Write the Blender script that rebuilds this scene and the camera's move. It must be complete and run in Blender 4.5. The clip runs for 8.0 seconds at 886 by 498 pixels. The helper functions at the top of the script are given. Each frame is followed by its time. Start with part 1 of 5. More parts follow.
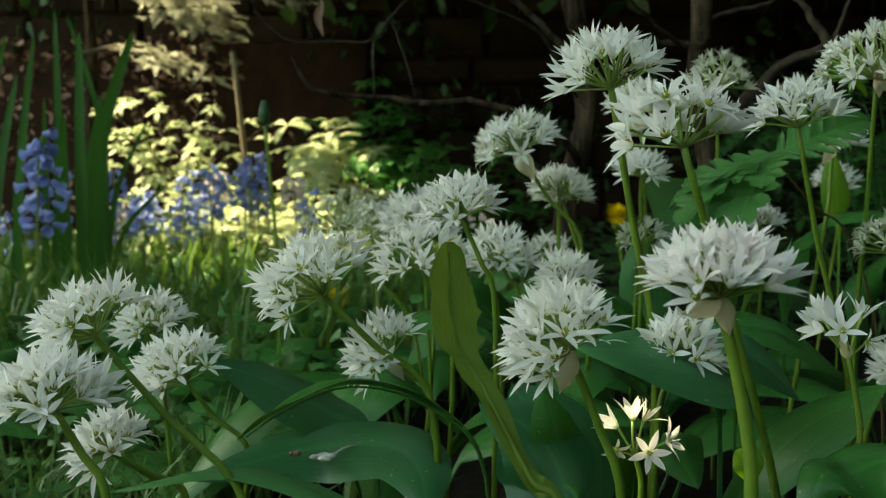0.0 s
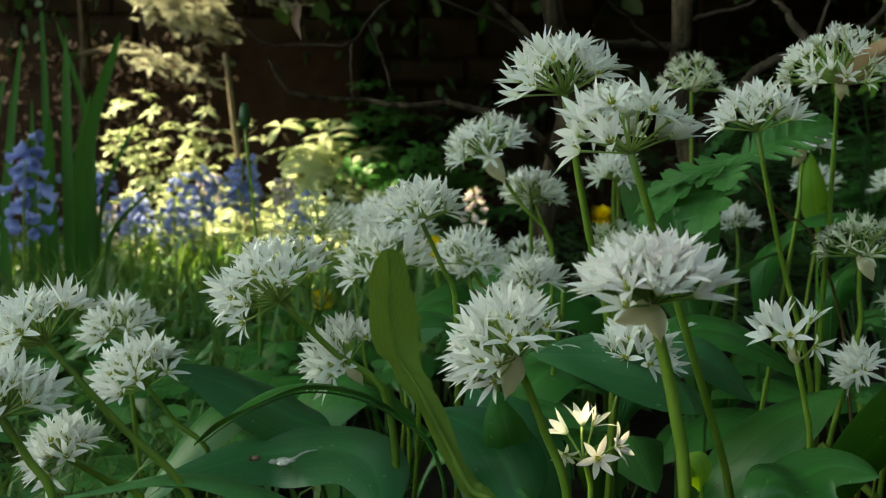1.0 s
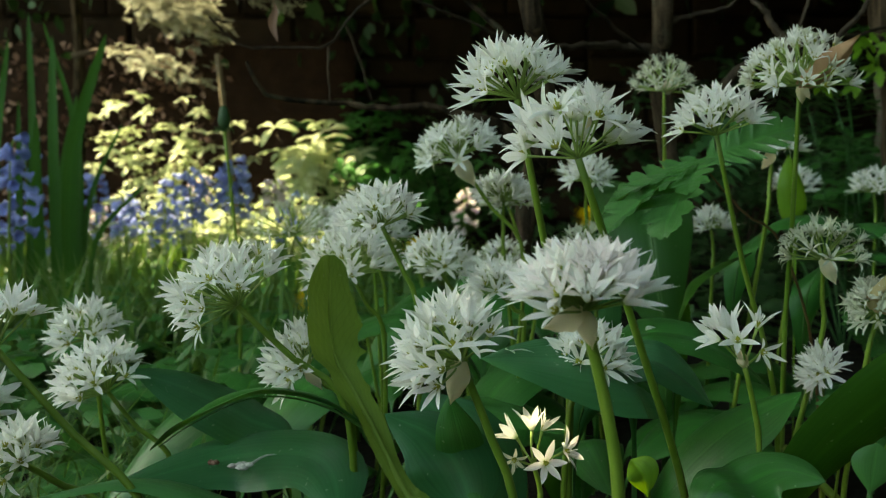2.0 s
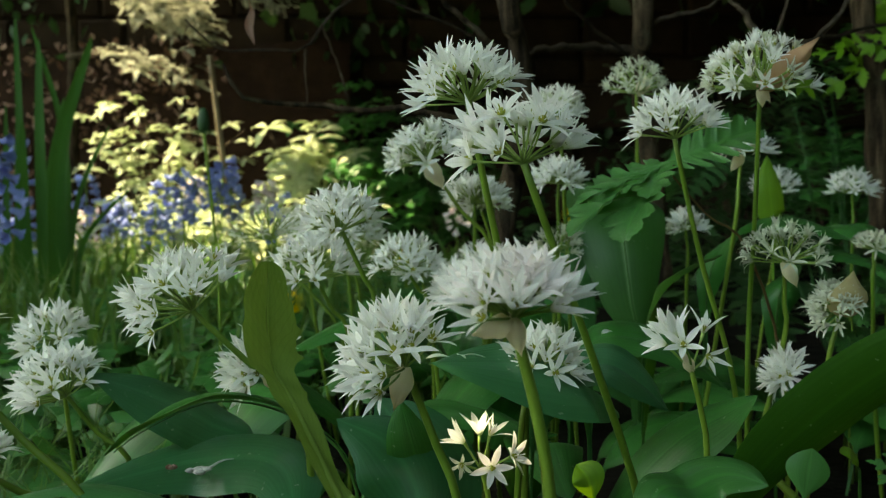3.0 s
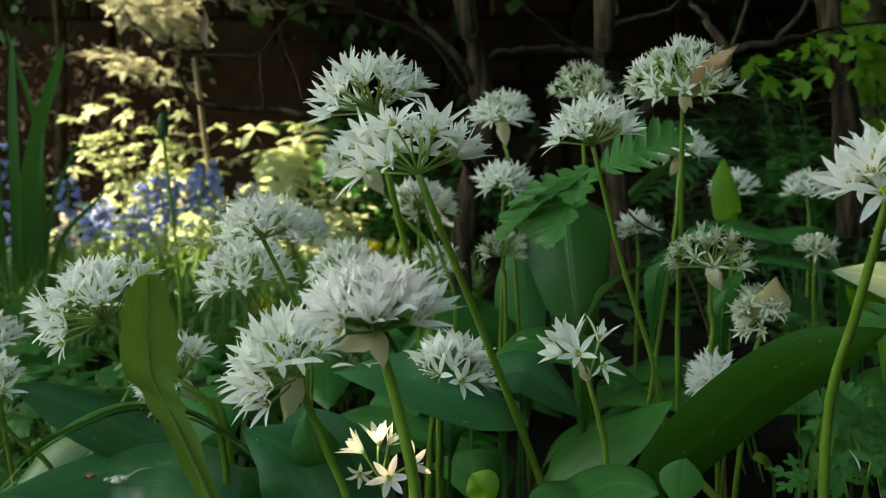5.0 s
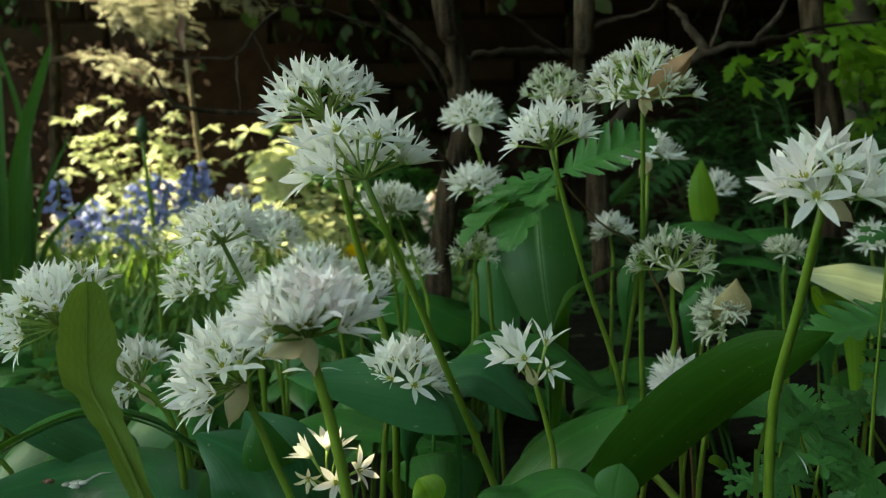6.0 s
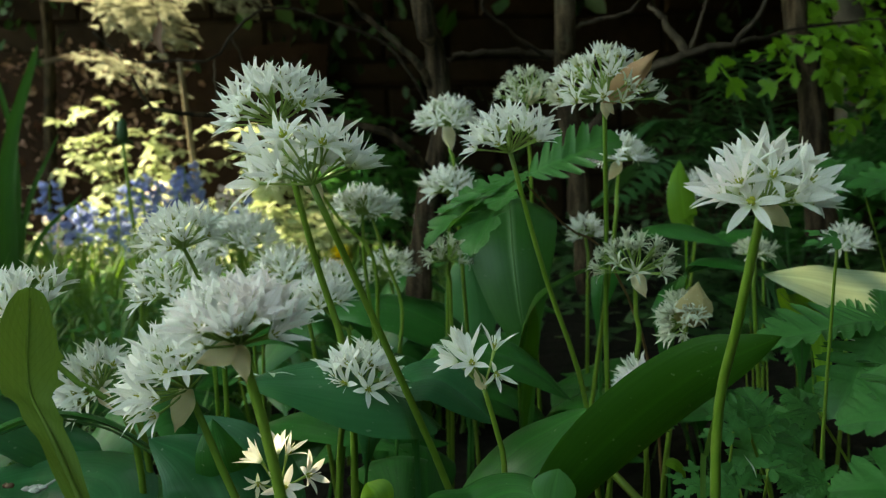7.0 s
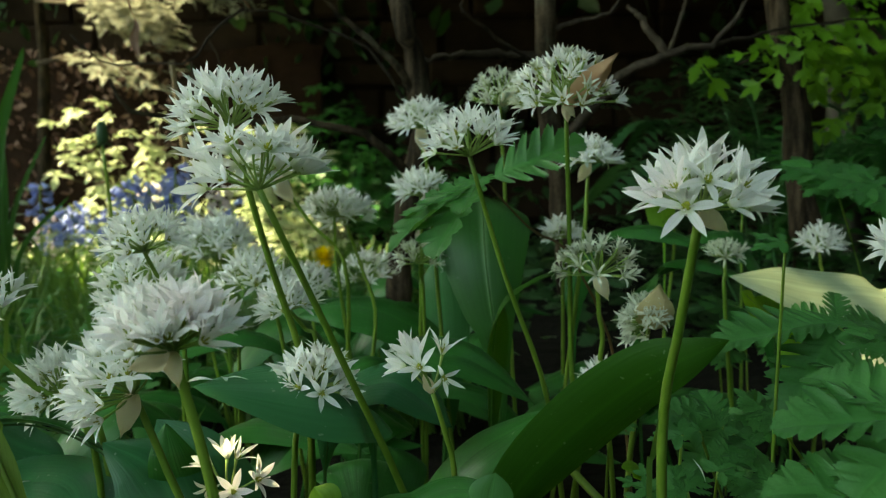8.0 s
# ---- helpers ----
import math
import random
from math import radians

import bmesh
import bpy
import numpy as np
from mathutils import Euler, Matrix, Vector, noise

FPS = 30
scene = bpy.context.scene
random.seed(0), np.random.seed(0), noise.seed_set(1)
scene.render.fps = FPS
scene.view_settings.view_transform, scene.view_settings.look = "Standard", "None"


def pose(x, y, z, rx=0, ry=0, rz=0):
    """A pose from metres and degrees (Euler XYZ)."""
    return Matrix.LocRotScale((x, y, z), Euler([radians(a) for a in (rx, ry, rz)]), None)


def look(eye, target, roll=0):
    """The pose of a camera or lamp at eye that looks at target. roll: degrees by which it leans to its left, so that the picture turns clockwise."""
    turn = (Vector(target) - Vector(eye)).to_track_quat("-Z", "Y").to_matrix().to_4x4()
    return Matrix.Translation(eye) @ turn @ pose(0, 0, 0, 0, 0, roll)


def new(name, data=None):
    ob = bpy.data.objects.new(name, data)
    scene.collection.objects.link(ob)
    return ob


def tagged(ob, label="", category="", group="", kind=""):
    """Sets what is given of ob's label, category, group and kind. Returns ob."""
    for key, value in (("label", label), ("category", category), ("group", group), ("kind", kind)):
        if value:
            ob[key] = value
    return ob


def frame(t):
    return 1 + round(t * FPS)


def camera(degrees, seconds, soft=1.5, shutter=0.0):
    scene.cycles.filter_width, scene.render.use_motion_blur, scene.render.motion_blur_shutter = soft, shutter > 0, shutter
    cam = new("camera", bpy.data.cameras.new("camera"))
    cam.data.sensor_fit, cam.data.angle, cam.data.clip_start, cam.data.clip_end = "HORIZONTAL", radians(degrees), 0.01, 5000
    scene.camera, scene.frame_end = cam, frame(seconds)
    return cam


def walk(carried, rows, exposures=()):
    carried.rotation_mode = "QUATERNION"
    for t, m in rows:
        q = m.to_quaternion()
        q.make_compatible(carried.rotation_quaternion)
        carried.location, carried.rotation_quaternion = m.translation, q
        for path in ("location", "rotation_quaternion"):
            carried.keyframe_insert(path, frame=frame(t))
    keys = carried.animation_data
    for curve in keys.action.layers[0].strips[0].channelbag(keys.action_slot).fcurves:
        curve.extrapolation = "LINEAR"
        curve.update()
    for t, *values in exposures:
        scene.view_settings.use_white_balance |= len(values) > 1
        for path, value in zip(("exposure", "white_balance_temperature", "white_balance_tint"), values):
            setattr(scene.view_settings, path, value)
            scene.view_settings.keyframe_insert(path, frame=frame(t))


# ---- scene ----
cam = camera(45.0, 8.0, 1.2)
cam.data.dof.use_dof, cam.data.dof.focus_distance, cam.data.dof.aperture_fstop = True, 0.37, 28.0
METRES, EYE, TILT, LEAN, TURN = 0.14, 0.2, -3.0, 0.0, 0.0
ROWS = [
    (0.0, 0.0, 0.0, 0.0, -0.0, 0.0, -0.0),
    (0.5, 0.0581, -0.0017, 0.007, -0.02, 0.01, 0.05),
    (1.0, 0.1221, -0.0032, 0.0138, -0.0, 0.01, 0.12),
    (1.5, 0.1809, -0.0038, 0.0195, -0.04, 0.01, 0.16),
    (3.0, 0.3712, -0.007, 0.038, -0.04, -0.01, 0.37),
    (3.5, 0.4311, -0.0083, 0.0441, -0.03, -0.02, 0.44),
    (4.0, 0.4951, -0.0103, 0.0504, -0.05, -0.03, 0.52),
    (4.5, 0.5551, -0.0117, 0.056, -0.06, -0.05, 0.59),
    (6.0, 0.7464, -0.0162, 0.0731, -0.05, -0.1, 0.89),
    (6.5, 0.8059, -0.0186, 0.0783, -0.04, -0.12, 0.97),
    (7.0, 0.8709, -0.0197, 0.0837, -0.03, -0.13, 1.03),
    (7.5, 0.9308, -0.021, 0.0878, -0.03, -0.15, 1.11),
    (8.0, 0.9953, -0.0229, 0.0923, -0.05, -0.15, 1.18),
]
walk(cam, [(t, pose(0, 0, EYE, TILT, LEAN, TURN) @ pose(METRES * x, 1.45 * METRES * y, METRES * z, 90 + pitch / 1.45, roll, yaw / 1.45))
           for t, x, y, z, yaw, pitch, roll in ROWS], [(0.0, 2.92, 11300, -9), (4.5, 3.06, 11300, -8), (8.0, 3.06, 11300, -13)])

# ---- daylight: a sunny afternoon under trees ----
SUN_DIR = Vector((-0.62, 0.18, 0.76)).normalized()
world = bpy.data.worlds.new("sky")
scene.world = world
world.use_nodes = True
sky = world.node_tree.nodes.new("ShaderNodeTexSky")
sky.sky_type, sky.sun_disc = "NISHITA", False
sky.sun_elevation = math.asin(SUN_DIR.z)
sky.sun_rotation = math.atan2(SUN_DIR.x, SUN_DIR.y)
background = world.node_tree.nodes["Background"]
world.node_tree.links.new(sky.outputs[0], background.inputs[0])
background.inputs[1].default_value = 0.15
sun = new("sun", bpy.data.lights.new("sun", "SUN"))
sun.data.energy, sun.data.angle, sun.data.color = 3.0, radians(0.6), (1.0, 0.94, 0.82)
sun.matrix_world = look(SUN_DIR * 20, (0, 0, 0))

rng = random.Random(7)


# ---- materials ----
def shader(name, rough=0.5, spec=0.4):
    m = bpy.data.materials.new(name)
    m.use_nodes = True
    nt = m.node_tree
    b = nt.nodes["Principled BSDF"]
    b.inputs["Roughness"].default_value = rough
    b.inputs["Specular IOR Level"].default_value = spec
    return m, nt, b


def node(nt, kind, **sets):
    n = nt.nodes.new(kind)
    for k, v in sets.items():
        n.inputs[k.replace("_", " ")].default_value = v
    return n


def ramp(nt, source, stops):
    r = nt.nodes.new("ShaderNodeValToRGB")
    el = r.color_ramp.elements
    while len(el) < len(stops):
        el.new(0.5)
    for e, (p, c) in zip(el, stops):
        e.position, e.color = p, (*c, 1)
    nt.links.new(source, r.inputs[0])
    return r.outputs[0]


def mixed(nt, factor, a, b, mode="MIX"):
    n = nt.nodes.new("ShaderNodeMix")
    n.data_type, n.blend_type = "RGBA", mode
    for slot, v in ((0, factor), (6, a), (7, b)):
        if hasattr(v, "is_linked"):
            nt.links.new(v, n.inputs[slot])
        else:
            n.inputs[slot].default_value = v if slot == 0 else (*v, 1)
    return n.outputs[2]


def math_node(nt, op, a, b=0.0):
    n = nt.nodes.new("ShaderNodeMath")
    n.operation = op
    for i, v in enumerate((a, b)):
        if hasattr(v, "is_linked"):
            nt.links.new(v, n.inputs[i])
        else:
            n.inputs[i].default_value = v
    return n.outputs[0]


def thin(m, nt, b, colour, share):
    """Lets light through a thin leaf or petal."""
    t = nt.nodes.new("ShaderNodeBsdfTranslucent")
    if hasattr(colour, "is_linked"):
        nt.links.new(colour, t.inputs[0])
    else:
        t.inputs[0].default_value = (*colour, 1)
    mix = nt.nodes.new("ShaderNodeMixShader")
    mix.inputs[0].default_value = share
    nt.links.new(b.outputs[0], mix.inputs[1])
    nt.links.new(t.outputs[0], mix.inputs[2])
    nt.links.new(mix.outputs[0], nt.nodes["Material Output"].inputs[0])


def noisy(nt, scale, detail=4.0, rough=0.6):
    co = nt.nodes.new("ShaderNodeTexCoord")
    n = node(nt, "ShaderNodeTexNoise", Scale=scale, Detail=detail, Roughness=rough)
    nt.links.new(co.outputs["Object"], n.inputs["Vector"])
    return n.outputs["Fac"]


def bump(nt, b, height, strength, distance):
    n = node(nt, "ShaderNodeBump", Strength=strength, Distance=distance)
    nt.links.new(height, n.inputs["Height"])
    nt.links.new(n.outputs[0], b.inputs["Normal"])


def leaf_material(name, dark, light, glow, rough=0.42, veins=28.0, share=0.3, spots=0.0, spec=0.4, rib_share=0.25, rib_colour=None, side_veins=0.0):
    m, nt, b = shader(name, rough, spec)
    info = nt.nodes.new("ShaderNodeObjectInfo")
    geo = nt.nodes.new("ShaderNodeNewGeometry")
    uv = nt.nodes.new("ShaderNodeUVMap")
    sep = nt.nodes.new("ShaderNodeSeparateXYZ")
    nt.links.new(uv.outputs[0], sep.inputs[0])
    pick = math_node(nt, "FRACT", math_node(nt, "ADD", info.outputs["Random"], geo.outputs["Random Per Island"]))
    grain = noisy(nt, 60.0)
    stretch = nt.nodes.new("ShaderNodeMapping")
    stretch.inputs["Scale"].default_value = (26.0, 2.2, 1.0)
    nt.links.new(uv.outputs[0], stretch.inputs[0])
    shift = nt.nodes.new("ShaderNodeVectorMath")
    nt.links.new(stretch.outputs[0], shift.inputs[0])
    nt.links.new(math_node(nt, "MULTIPLY", pick, 37.0), shift.inputs[1])
    streak = node(nt, "ShaderNodeTexNoise", Scale=1.0, Detail=3.0)
    nt.links.new(shift.outputs[0], streak.inputs["Vector"])
    f = math_node(nt, "ADD", math_node(nt, "MULTIPLY", math_node(nt, "ADD", grain, pick), 0.3), math_node(nt, "MULTIPLY", streak.outputs["Fac"], 0.42))
    colour = ramp(nt, f, [(0.25, dark), (0.75, light)])
    mid = math_node(nt, "ABSOLUTE", math_node(nt, "SUBTRACT", sep.outputs[0], 0.5))
    rib = ramp(nt, mid, [(0.012, (1, 1, 1)), (0.055, (0, 0, 0))])
    line = math_node(nt, "SINE", math_node(nt, "MULTIPLY", sep.outputs[0], veins * 6.28))
    colour = mixed(nt, math_node(nt, "MULTIPLY", rib, rib_share), colour, rib_colour or tuple(min(1, c * 1.8) for c in light))
    colour = mixed(nt, math_node(nt, "MULTIPLY", math_node(nt, "ADD", line, 1.0), 0.05), colour, tuple(c * 1.5 for c in light))
    if side_veins:
        run = math_node(nt, "FRACT", math_node(nt, "ADD", math_node(nt, "SUBTRACT", math_node(nt, "MULTIPLY", sep.outputs[1], 26.0), math_node(nt, "MULTIPLY", mid, 7.0)), math_node(nt, "MULTIPLY", grain, 0.7)))
        colour = mixed(nt, ramp(nt, run, [(0.0, (side_veins,) * 3), (0.14, (0, 0, 0))]), colour, tuple(c * 0.45 for c in dark))
        colour = mixed(nt, ramp(nt, mid, [(0.010, (0.7, 0.7, 0.7)), (0.022, (0, 0, 0))]), colour, tuple(c * 0.4 for c in dark))
    if spots:
        dots = node(nt, "ShaderNodeTexNoise", Scale=420.0, Detail=2.0)
        co = nt.nodes.new("ShaderNodeTexCoord")
        nt.links.new(co.outputs["Object"], dots.inputs["Vector"])
        colour = mixed(nt, ramp(nt, dots.outputs["Fac"], [(0.70, (0, 0, 0)), (0.76, (spots, spots, spots))]), colour, (0.32, 0.34, 0.25))
    blotch = noisy(nt, 14.0, 3.0)
    colour = mixed(nt, ramp(nt, blotch, [(0.42, (0, 0, 0)), (0.70, (0.35, 0.35, 0.35))]), colour, tuple(c * 1.15 for c in light))
    nt.links.new(colour, b.inputs["Base Color"])
    nt.links.new(ramp(nt, blotch, [(0.3, (rough * 0.8,) * 3), (0.7, (rough * 1.25,) * 3)]), b.inputs["Roughness"])
    h = math_node(nt, "ADD", math_node(nt, "MULTIPLY", line, 0.05), math_node(nt, "ADD", math_node(nt, "MULTIPLY", grain, 0.6), math_node(nt, "MULTIPLY", streak.outputs["Fac"], 0.9)))
    bump(nt, b, h, 0.22, 0.0008)
    thin(m, nt, b, mixed(nt, 0.7, colour, glow), share)
    return m


def plain_material(name, a, c, scale, rough=0.7, spec=0.3, relief=0.3, depth=0.002, share=0.0, glow=None):
    m, nt, b = shader(name, rough, spec)
    info = nt.nodes.new("ShaderNodeObjectInfo")
    geo = nt.nodes.new("ShaderNodeNewGeometry")
    g = noisy(nt, scale)
    pick = math_node(nt, "FRACT", math_node(nt, "ADD", info.outputs["Random"], geo.outputs["Random Per Island"]))
    f = math_node(nt, "ADD", math_node(nt, "MULTIPLY", g, 0.65), math_node(nt, "MULTIPLY", pick, 0.35))
    colour = ramp(nt, f, [(0.28, a), (0.72, c)])
    nt.links.new(colour, b.inputs["Base Color"])
    bump(nt, b, g, relief, depth)
    if share:
        thin(m, nt, b, glow or colour, share)
    return m


def bark_material(name, dark, light, lichen, scale):
    """Bark with long upright fissures, fine grain and scattered grey-green lichen."""
    m, nt, b = shader(name, 0.88, 0.12)
    co = nt.nodes.new("ShaderNodeTexCoord")
    stretch = nt.nodes.new("ShaderNodeMapping")
    stretch.inputs["Scale"].default_value = (scale, scale, scale * 0.16)
    nt.links.new(co.outputs["Object"], stretch.inputs[0])
    fissure = node(nt, "ShaderNodeTexNoise", Scale=1.0, Detail=5.0)
    nt.links.new(stretch.outputs[0], fissure.inputs["Vector"])
    grain = noisy(nt, scale * 3.0)
    f = math_node(nt, "ADD", math_node(nt, "MULTIPLY", fissure.outputs["Fac"], 0.75), math_node(nt, "MULTIPLY", grain, 0.25))
    colour = ramp(nt, f, [(0.38, tuple(c * 0.35 for c in dark)), (0.48, dark), (0.64, light)])
    patch = noisy(nt, scale * 0.22, 4.0)
    colour = mixed(nt, ramp(nt, patch, [(0.55, (0, 0, 0)), (0.68, (0.5, 0.5, 0.5))]), colour, lichen)
    nt.links.new(colour, b.inputs["Base Color"])
    bump(nt, b, f, 0.9, 0.006)
    return m


def petal_material(name, tip, base, share):
    m, nt, b = shader(name, 0.55, 0.25)
    uv = nt.nodes.new("ShaderNodeUVMap")
    sep = nt.nodes.new("ShaderNodeSeparateXYZ")
    nt.links.new(uv.outputs[0], sep.inputs[0])
    info = nt.nodes.new("ShaderNodeObjectInfo")
    colour = ramp(nt, sep.outputs[1], [(0.0, base), (0.24, tip)])
    mid = math_node(nt, "LESS_THAN", math_node(nt, "ABSOLUTE", math_node(nt, "SUBTRACT", sep.outputs[0], 0.5)), 0.06)
    colour = mixed(nt, math_node(nt, "MULTIPLY", mid, 0.18), colour, (0.55, 0.62, 0.45))
    colour = mixed(nt, math_node(nt, "MULTIPLY", info.outputs["Random"], 0.12), colour, (0.78, 0.74, 0.66))
    nt.links.new(colour, b.inputs["Base Color"])
    line = math_node(nt, "SINE", math_node(nt, "MULTIPLY", sep.outputs[0], 44.0))
    bump(nt, b, line, 0.25, 0.0003)
    thin(m, nt, b, colour, share)
    return m


PETAL = petal_material("white_tepal", (0.95, 0.95, 0.93), (0.66, 0.74, 0.46), 0.55)
# Pinkish white: warm sun on the flowers put into the tepal colour.
PETAL_SUN_TINT = petal_material("sun_tinted_tepal", (0.99, 0.93, 0.925), (0.66, 0.72, 0.46), 0.45)
FADED = petal_material("faded_tepal", (0.70, 0.72, 0.58), (0.34, 0.44, 0.18), 0.35)
PISTIL = plain_material("green_pistil", (0.20, 0.26, 0.03), (0.42, 0.40, 0.06), 900, 0.5)
STEM = plain_material("stem_green", (0.095, 0.19, 0.02), (0.18, 0.28, 0.04), 120, 0.45, 0.4, 0.2, 0.0004, 0.15)
PEDICEL = plain_material("pedicel_green", (0.16, 0.27, 0.05), (0.26, 0.36, 0.10), 300, 0.5, 0.3, 0.1, 0.0003)
RIB = plain_material("leaf_rib", (0.022, 0.085, 0.014), (0.05, 0.15, 0.03), 200, 0.45, 0.3, 0.1, 0.0003)
RED_STALK = plain_material("reddish_stalk", (0.06, 0.055, 0.014), (0.13, 0.075, 0.03), 120, 0.5, 0.3, 0.2, 0.0004)
SPATHE = plain_material("papery_spathe", (0.88, 0.75, 0.52), (0.96, 0.87, 0.68), 90, 0.7, 0.2, 0.5, 0.0006, 0.65)
SPATHE_TAN = plain_material("tan_spathe", (0.40, 0.32, 0.15), (0.62, 0.52, 0.29), 90, 0.7, 0.2, 0.5, 0.0006, 0.25)
SPATHE_BROWN = plain_material("withered_spathe", (0.40, 0.19, 0.10), (0.66, 0.46, 0.27), 110, 0.7, 0.2, 0.5, 0.0006, 0.25)
GARLIC_LEAF = leaf_material("garlic_leaf", (0.009, 0.064, 0.012), (0.028, 0.142, 0.028), (0.09, 0.28, 0.015), 0.36, 16.0, 0.14, 0.45, 0.25)
UPRIGHT_LEAF = leaf_material("upright_garlic_leaf", (0.012, 0.062, 0.012), (0.026, 0.105, 0.020), (0.09, 0.28, 0.015), 0.42, 16.0, 0.14, 0.2, 0.32, 0.9, (0.15, 0.27, 0.12))
# Darker copy of the garlic leaf, with the shade put into its colour.
SHADED_LEAF = leaf_material("shaded_garlic_leaf", (0.009, 0.044, 0.004), (0.021, 0.086, 0.008), (0.09, 0.26, 0.012), 0.42, 12.0, 0.16, 0.35, 0.20)
# Bluer, lighter garlic leaf: the sky's sheen is put into its base colour.
SHEEN_LEAF = leaf_material("sky_sheen_leaf", (0.012, 0.080, 0.030), (0.030, 0.140, 0.052), (0.09, 0.28, 0.03), 0.34, 16.0, 0.14, 0.5, 0.30)
# Paler copy of the garlic leaf: stronger light on it is in the colour.
LIT_LEAF = leaf_material("lit_garlic_leaf", (0.016, 0.092, 0.026), (0.044, 0.172, 0.052), (0.09, 0.28, 0.015), 0.40, 16.0, 0.14, 0.3, 0.17)
# Two pale greens that put a patch of strong sun into the leaf colour.
SUN_PALE_LEAF = leaf_material("sun_pale_leaf", (0.09, 0.16, 0.08), (0.28, 0.33, 0.21), (0.20, 0.28, 0.13), 0.36, 12.0, 0.08, 0.2, 0.4)
SUN_WASHED_LEAF = leaf_material("sun_washed_leaf", (0.16, 0.21, 0.11), (0.40, 0.43, 0.32), (0.38, 0.44, 0.28), 0.38, 10.0, 0.2, 0.0, 0.4)
DANDELION_LEAF = leaf_material("dandelion_leaf", (0.080, 0.150, 0.022), (0.135, 0.220, 0.040), (0.20, 0.32, 0.05), 0.55, 9.0, 0.3, 0.2, 0.2, 0.0, None, 0.5)
HERB_LEAF = leaf_material("herb_leaf", (0.018, 0.092, 0.022), (0.044, 0.168, 0.040), (0.11, 0.34, 0.03), 0.40, 6.0, 0.25, 0.3, 0.38)
IRIS_LEAF = leaf_material("iris_leaf", (0.014, 0.07, 0.012), (0.035, 0.125, 0.022), (0.10, 0.28, 0.03), 0.5, 9.0, 0.30, 0.0, 0.15)
# The cream end of the range stands for leaves washed out by sun.
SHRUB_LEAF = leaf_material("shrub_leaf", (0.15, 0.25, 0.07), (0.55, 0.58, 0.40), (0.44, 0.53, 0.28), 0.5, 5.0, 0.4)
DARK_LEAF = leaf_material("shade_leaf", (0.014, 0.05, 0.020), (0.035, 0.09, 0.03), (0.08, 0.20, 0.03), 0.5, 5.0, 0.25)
FERN_LEAF = leaf_material("fern_leaf", (0.018, 0.085, 0.030), (0.045, 0.145, 0.048), (0.10, 0.28, 0.05), 0.5, 5.0, 0.25)
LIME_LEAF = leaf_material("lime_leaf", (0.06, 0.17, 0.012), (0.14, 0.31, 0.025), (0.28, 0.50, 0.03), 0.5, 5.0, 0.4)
CONIFER = plain_material("conifer_spray", (0.20, 0.21, 0.15), (0.56, 0.55, 0.46), 30, 0.7, 0.2, 0.3, 0.002, 0.25)
GRASS = leaf_material("grass_blade", (0.03, 0.09, 0.02), (0.09, 0.19, 0.04), (0.18, 0.32, 0.05), 0.5, 4.0, 0.3)
BLUE = plain_material("bluebell_blue", (0.16, 0.21, 0.52), (0.34, 0.41, 0.80), 200, 0.5, 0.3, 0.1, 0.0005, 0.3)
PALE = plain_material("pale_bell", (0.62, 0.50, 0.56), (0.82, 0.76, 0.78), 200, 0.5, 0.3, 0.1, 0.0005, 0.3)
YELLOW = plain_material("dandelion_yellow", (0.74, 0.48, 0.01), (0.90, 0.66, 0.03), 300, 0.6, 0.2, 0.2, 0.0005, 0.2)
BARK = bark_material("bark", (0.030, 0.020, 0.012), (0.085, 0.058, 0.036), (0.060, 0.066, 0.040), 130.0)
GREY_BARK = plain_material("grey_bark", (0.09, 0.08, 0.07), (0.24, 0.21, 0.18), 14, 0.85, 0.15, 0.8, 0.004)
TWIG = plain_material("twig_bark", (0.018, 0.013, 0.009), (0.095, 0.070, 0.048), 110, 0.8, 0.15, 0.6, 0.002)
CANE = plain_material("dry_cane", (0.17, 0.13, 0.085), (0.30, 0.235, 0.16), 60, 0.7, 0.2, 0.3, 0.001)
# For the added walls out of view; green so that their bounce light is green.
UNSEEN_WALL = plain_material("unseen_wall", (0.012, 0.018, 0.008), (0.036, 0.046, 0.022), 7, 0.9, 0.1, 1.0, 0.01)
# Darker than real stone and mortar: the wall's deep shade is in the colour.
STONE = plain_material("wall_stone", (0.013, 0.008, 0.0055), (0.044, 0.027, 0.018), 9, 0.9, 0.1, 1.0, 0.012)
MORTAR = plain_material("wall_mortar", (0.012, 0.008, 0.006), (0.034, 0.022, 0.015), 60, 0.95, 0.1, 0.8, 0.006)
# Blacker than wet soil: the shade between the plants is put into it.
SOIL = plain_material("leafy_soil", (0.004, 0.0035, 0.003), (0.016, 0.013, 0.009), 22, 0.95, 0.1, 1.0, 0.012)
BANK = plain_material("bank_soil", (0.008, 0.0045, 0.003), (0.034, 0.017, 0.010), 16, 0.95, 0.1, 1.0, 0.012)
LITTER = plain_material("leaf_litter", (0.16, 0.075, 0.05), (0.50, 0.31, 0.24), 30, 0.8, 0.2, 0.4, 0.003, 0.15)
DROPPING = plain_material("pale_dropping", (0.30, 0.30, 0.28), (0.68, 0.68, 0.64), 500, 0.8, 0.2, 0.6, 0.0008)


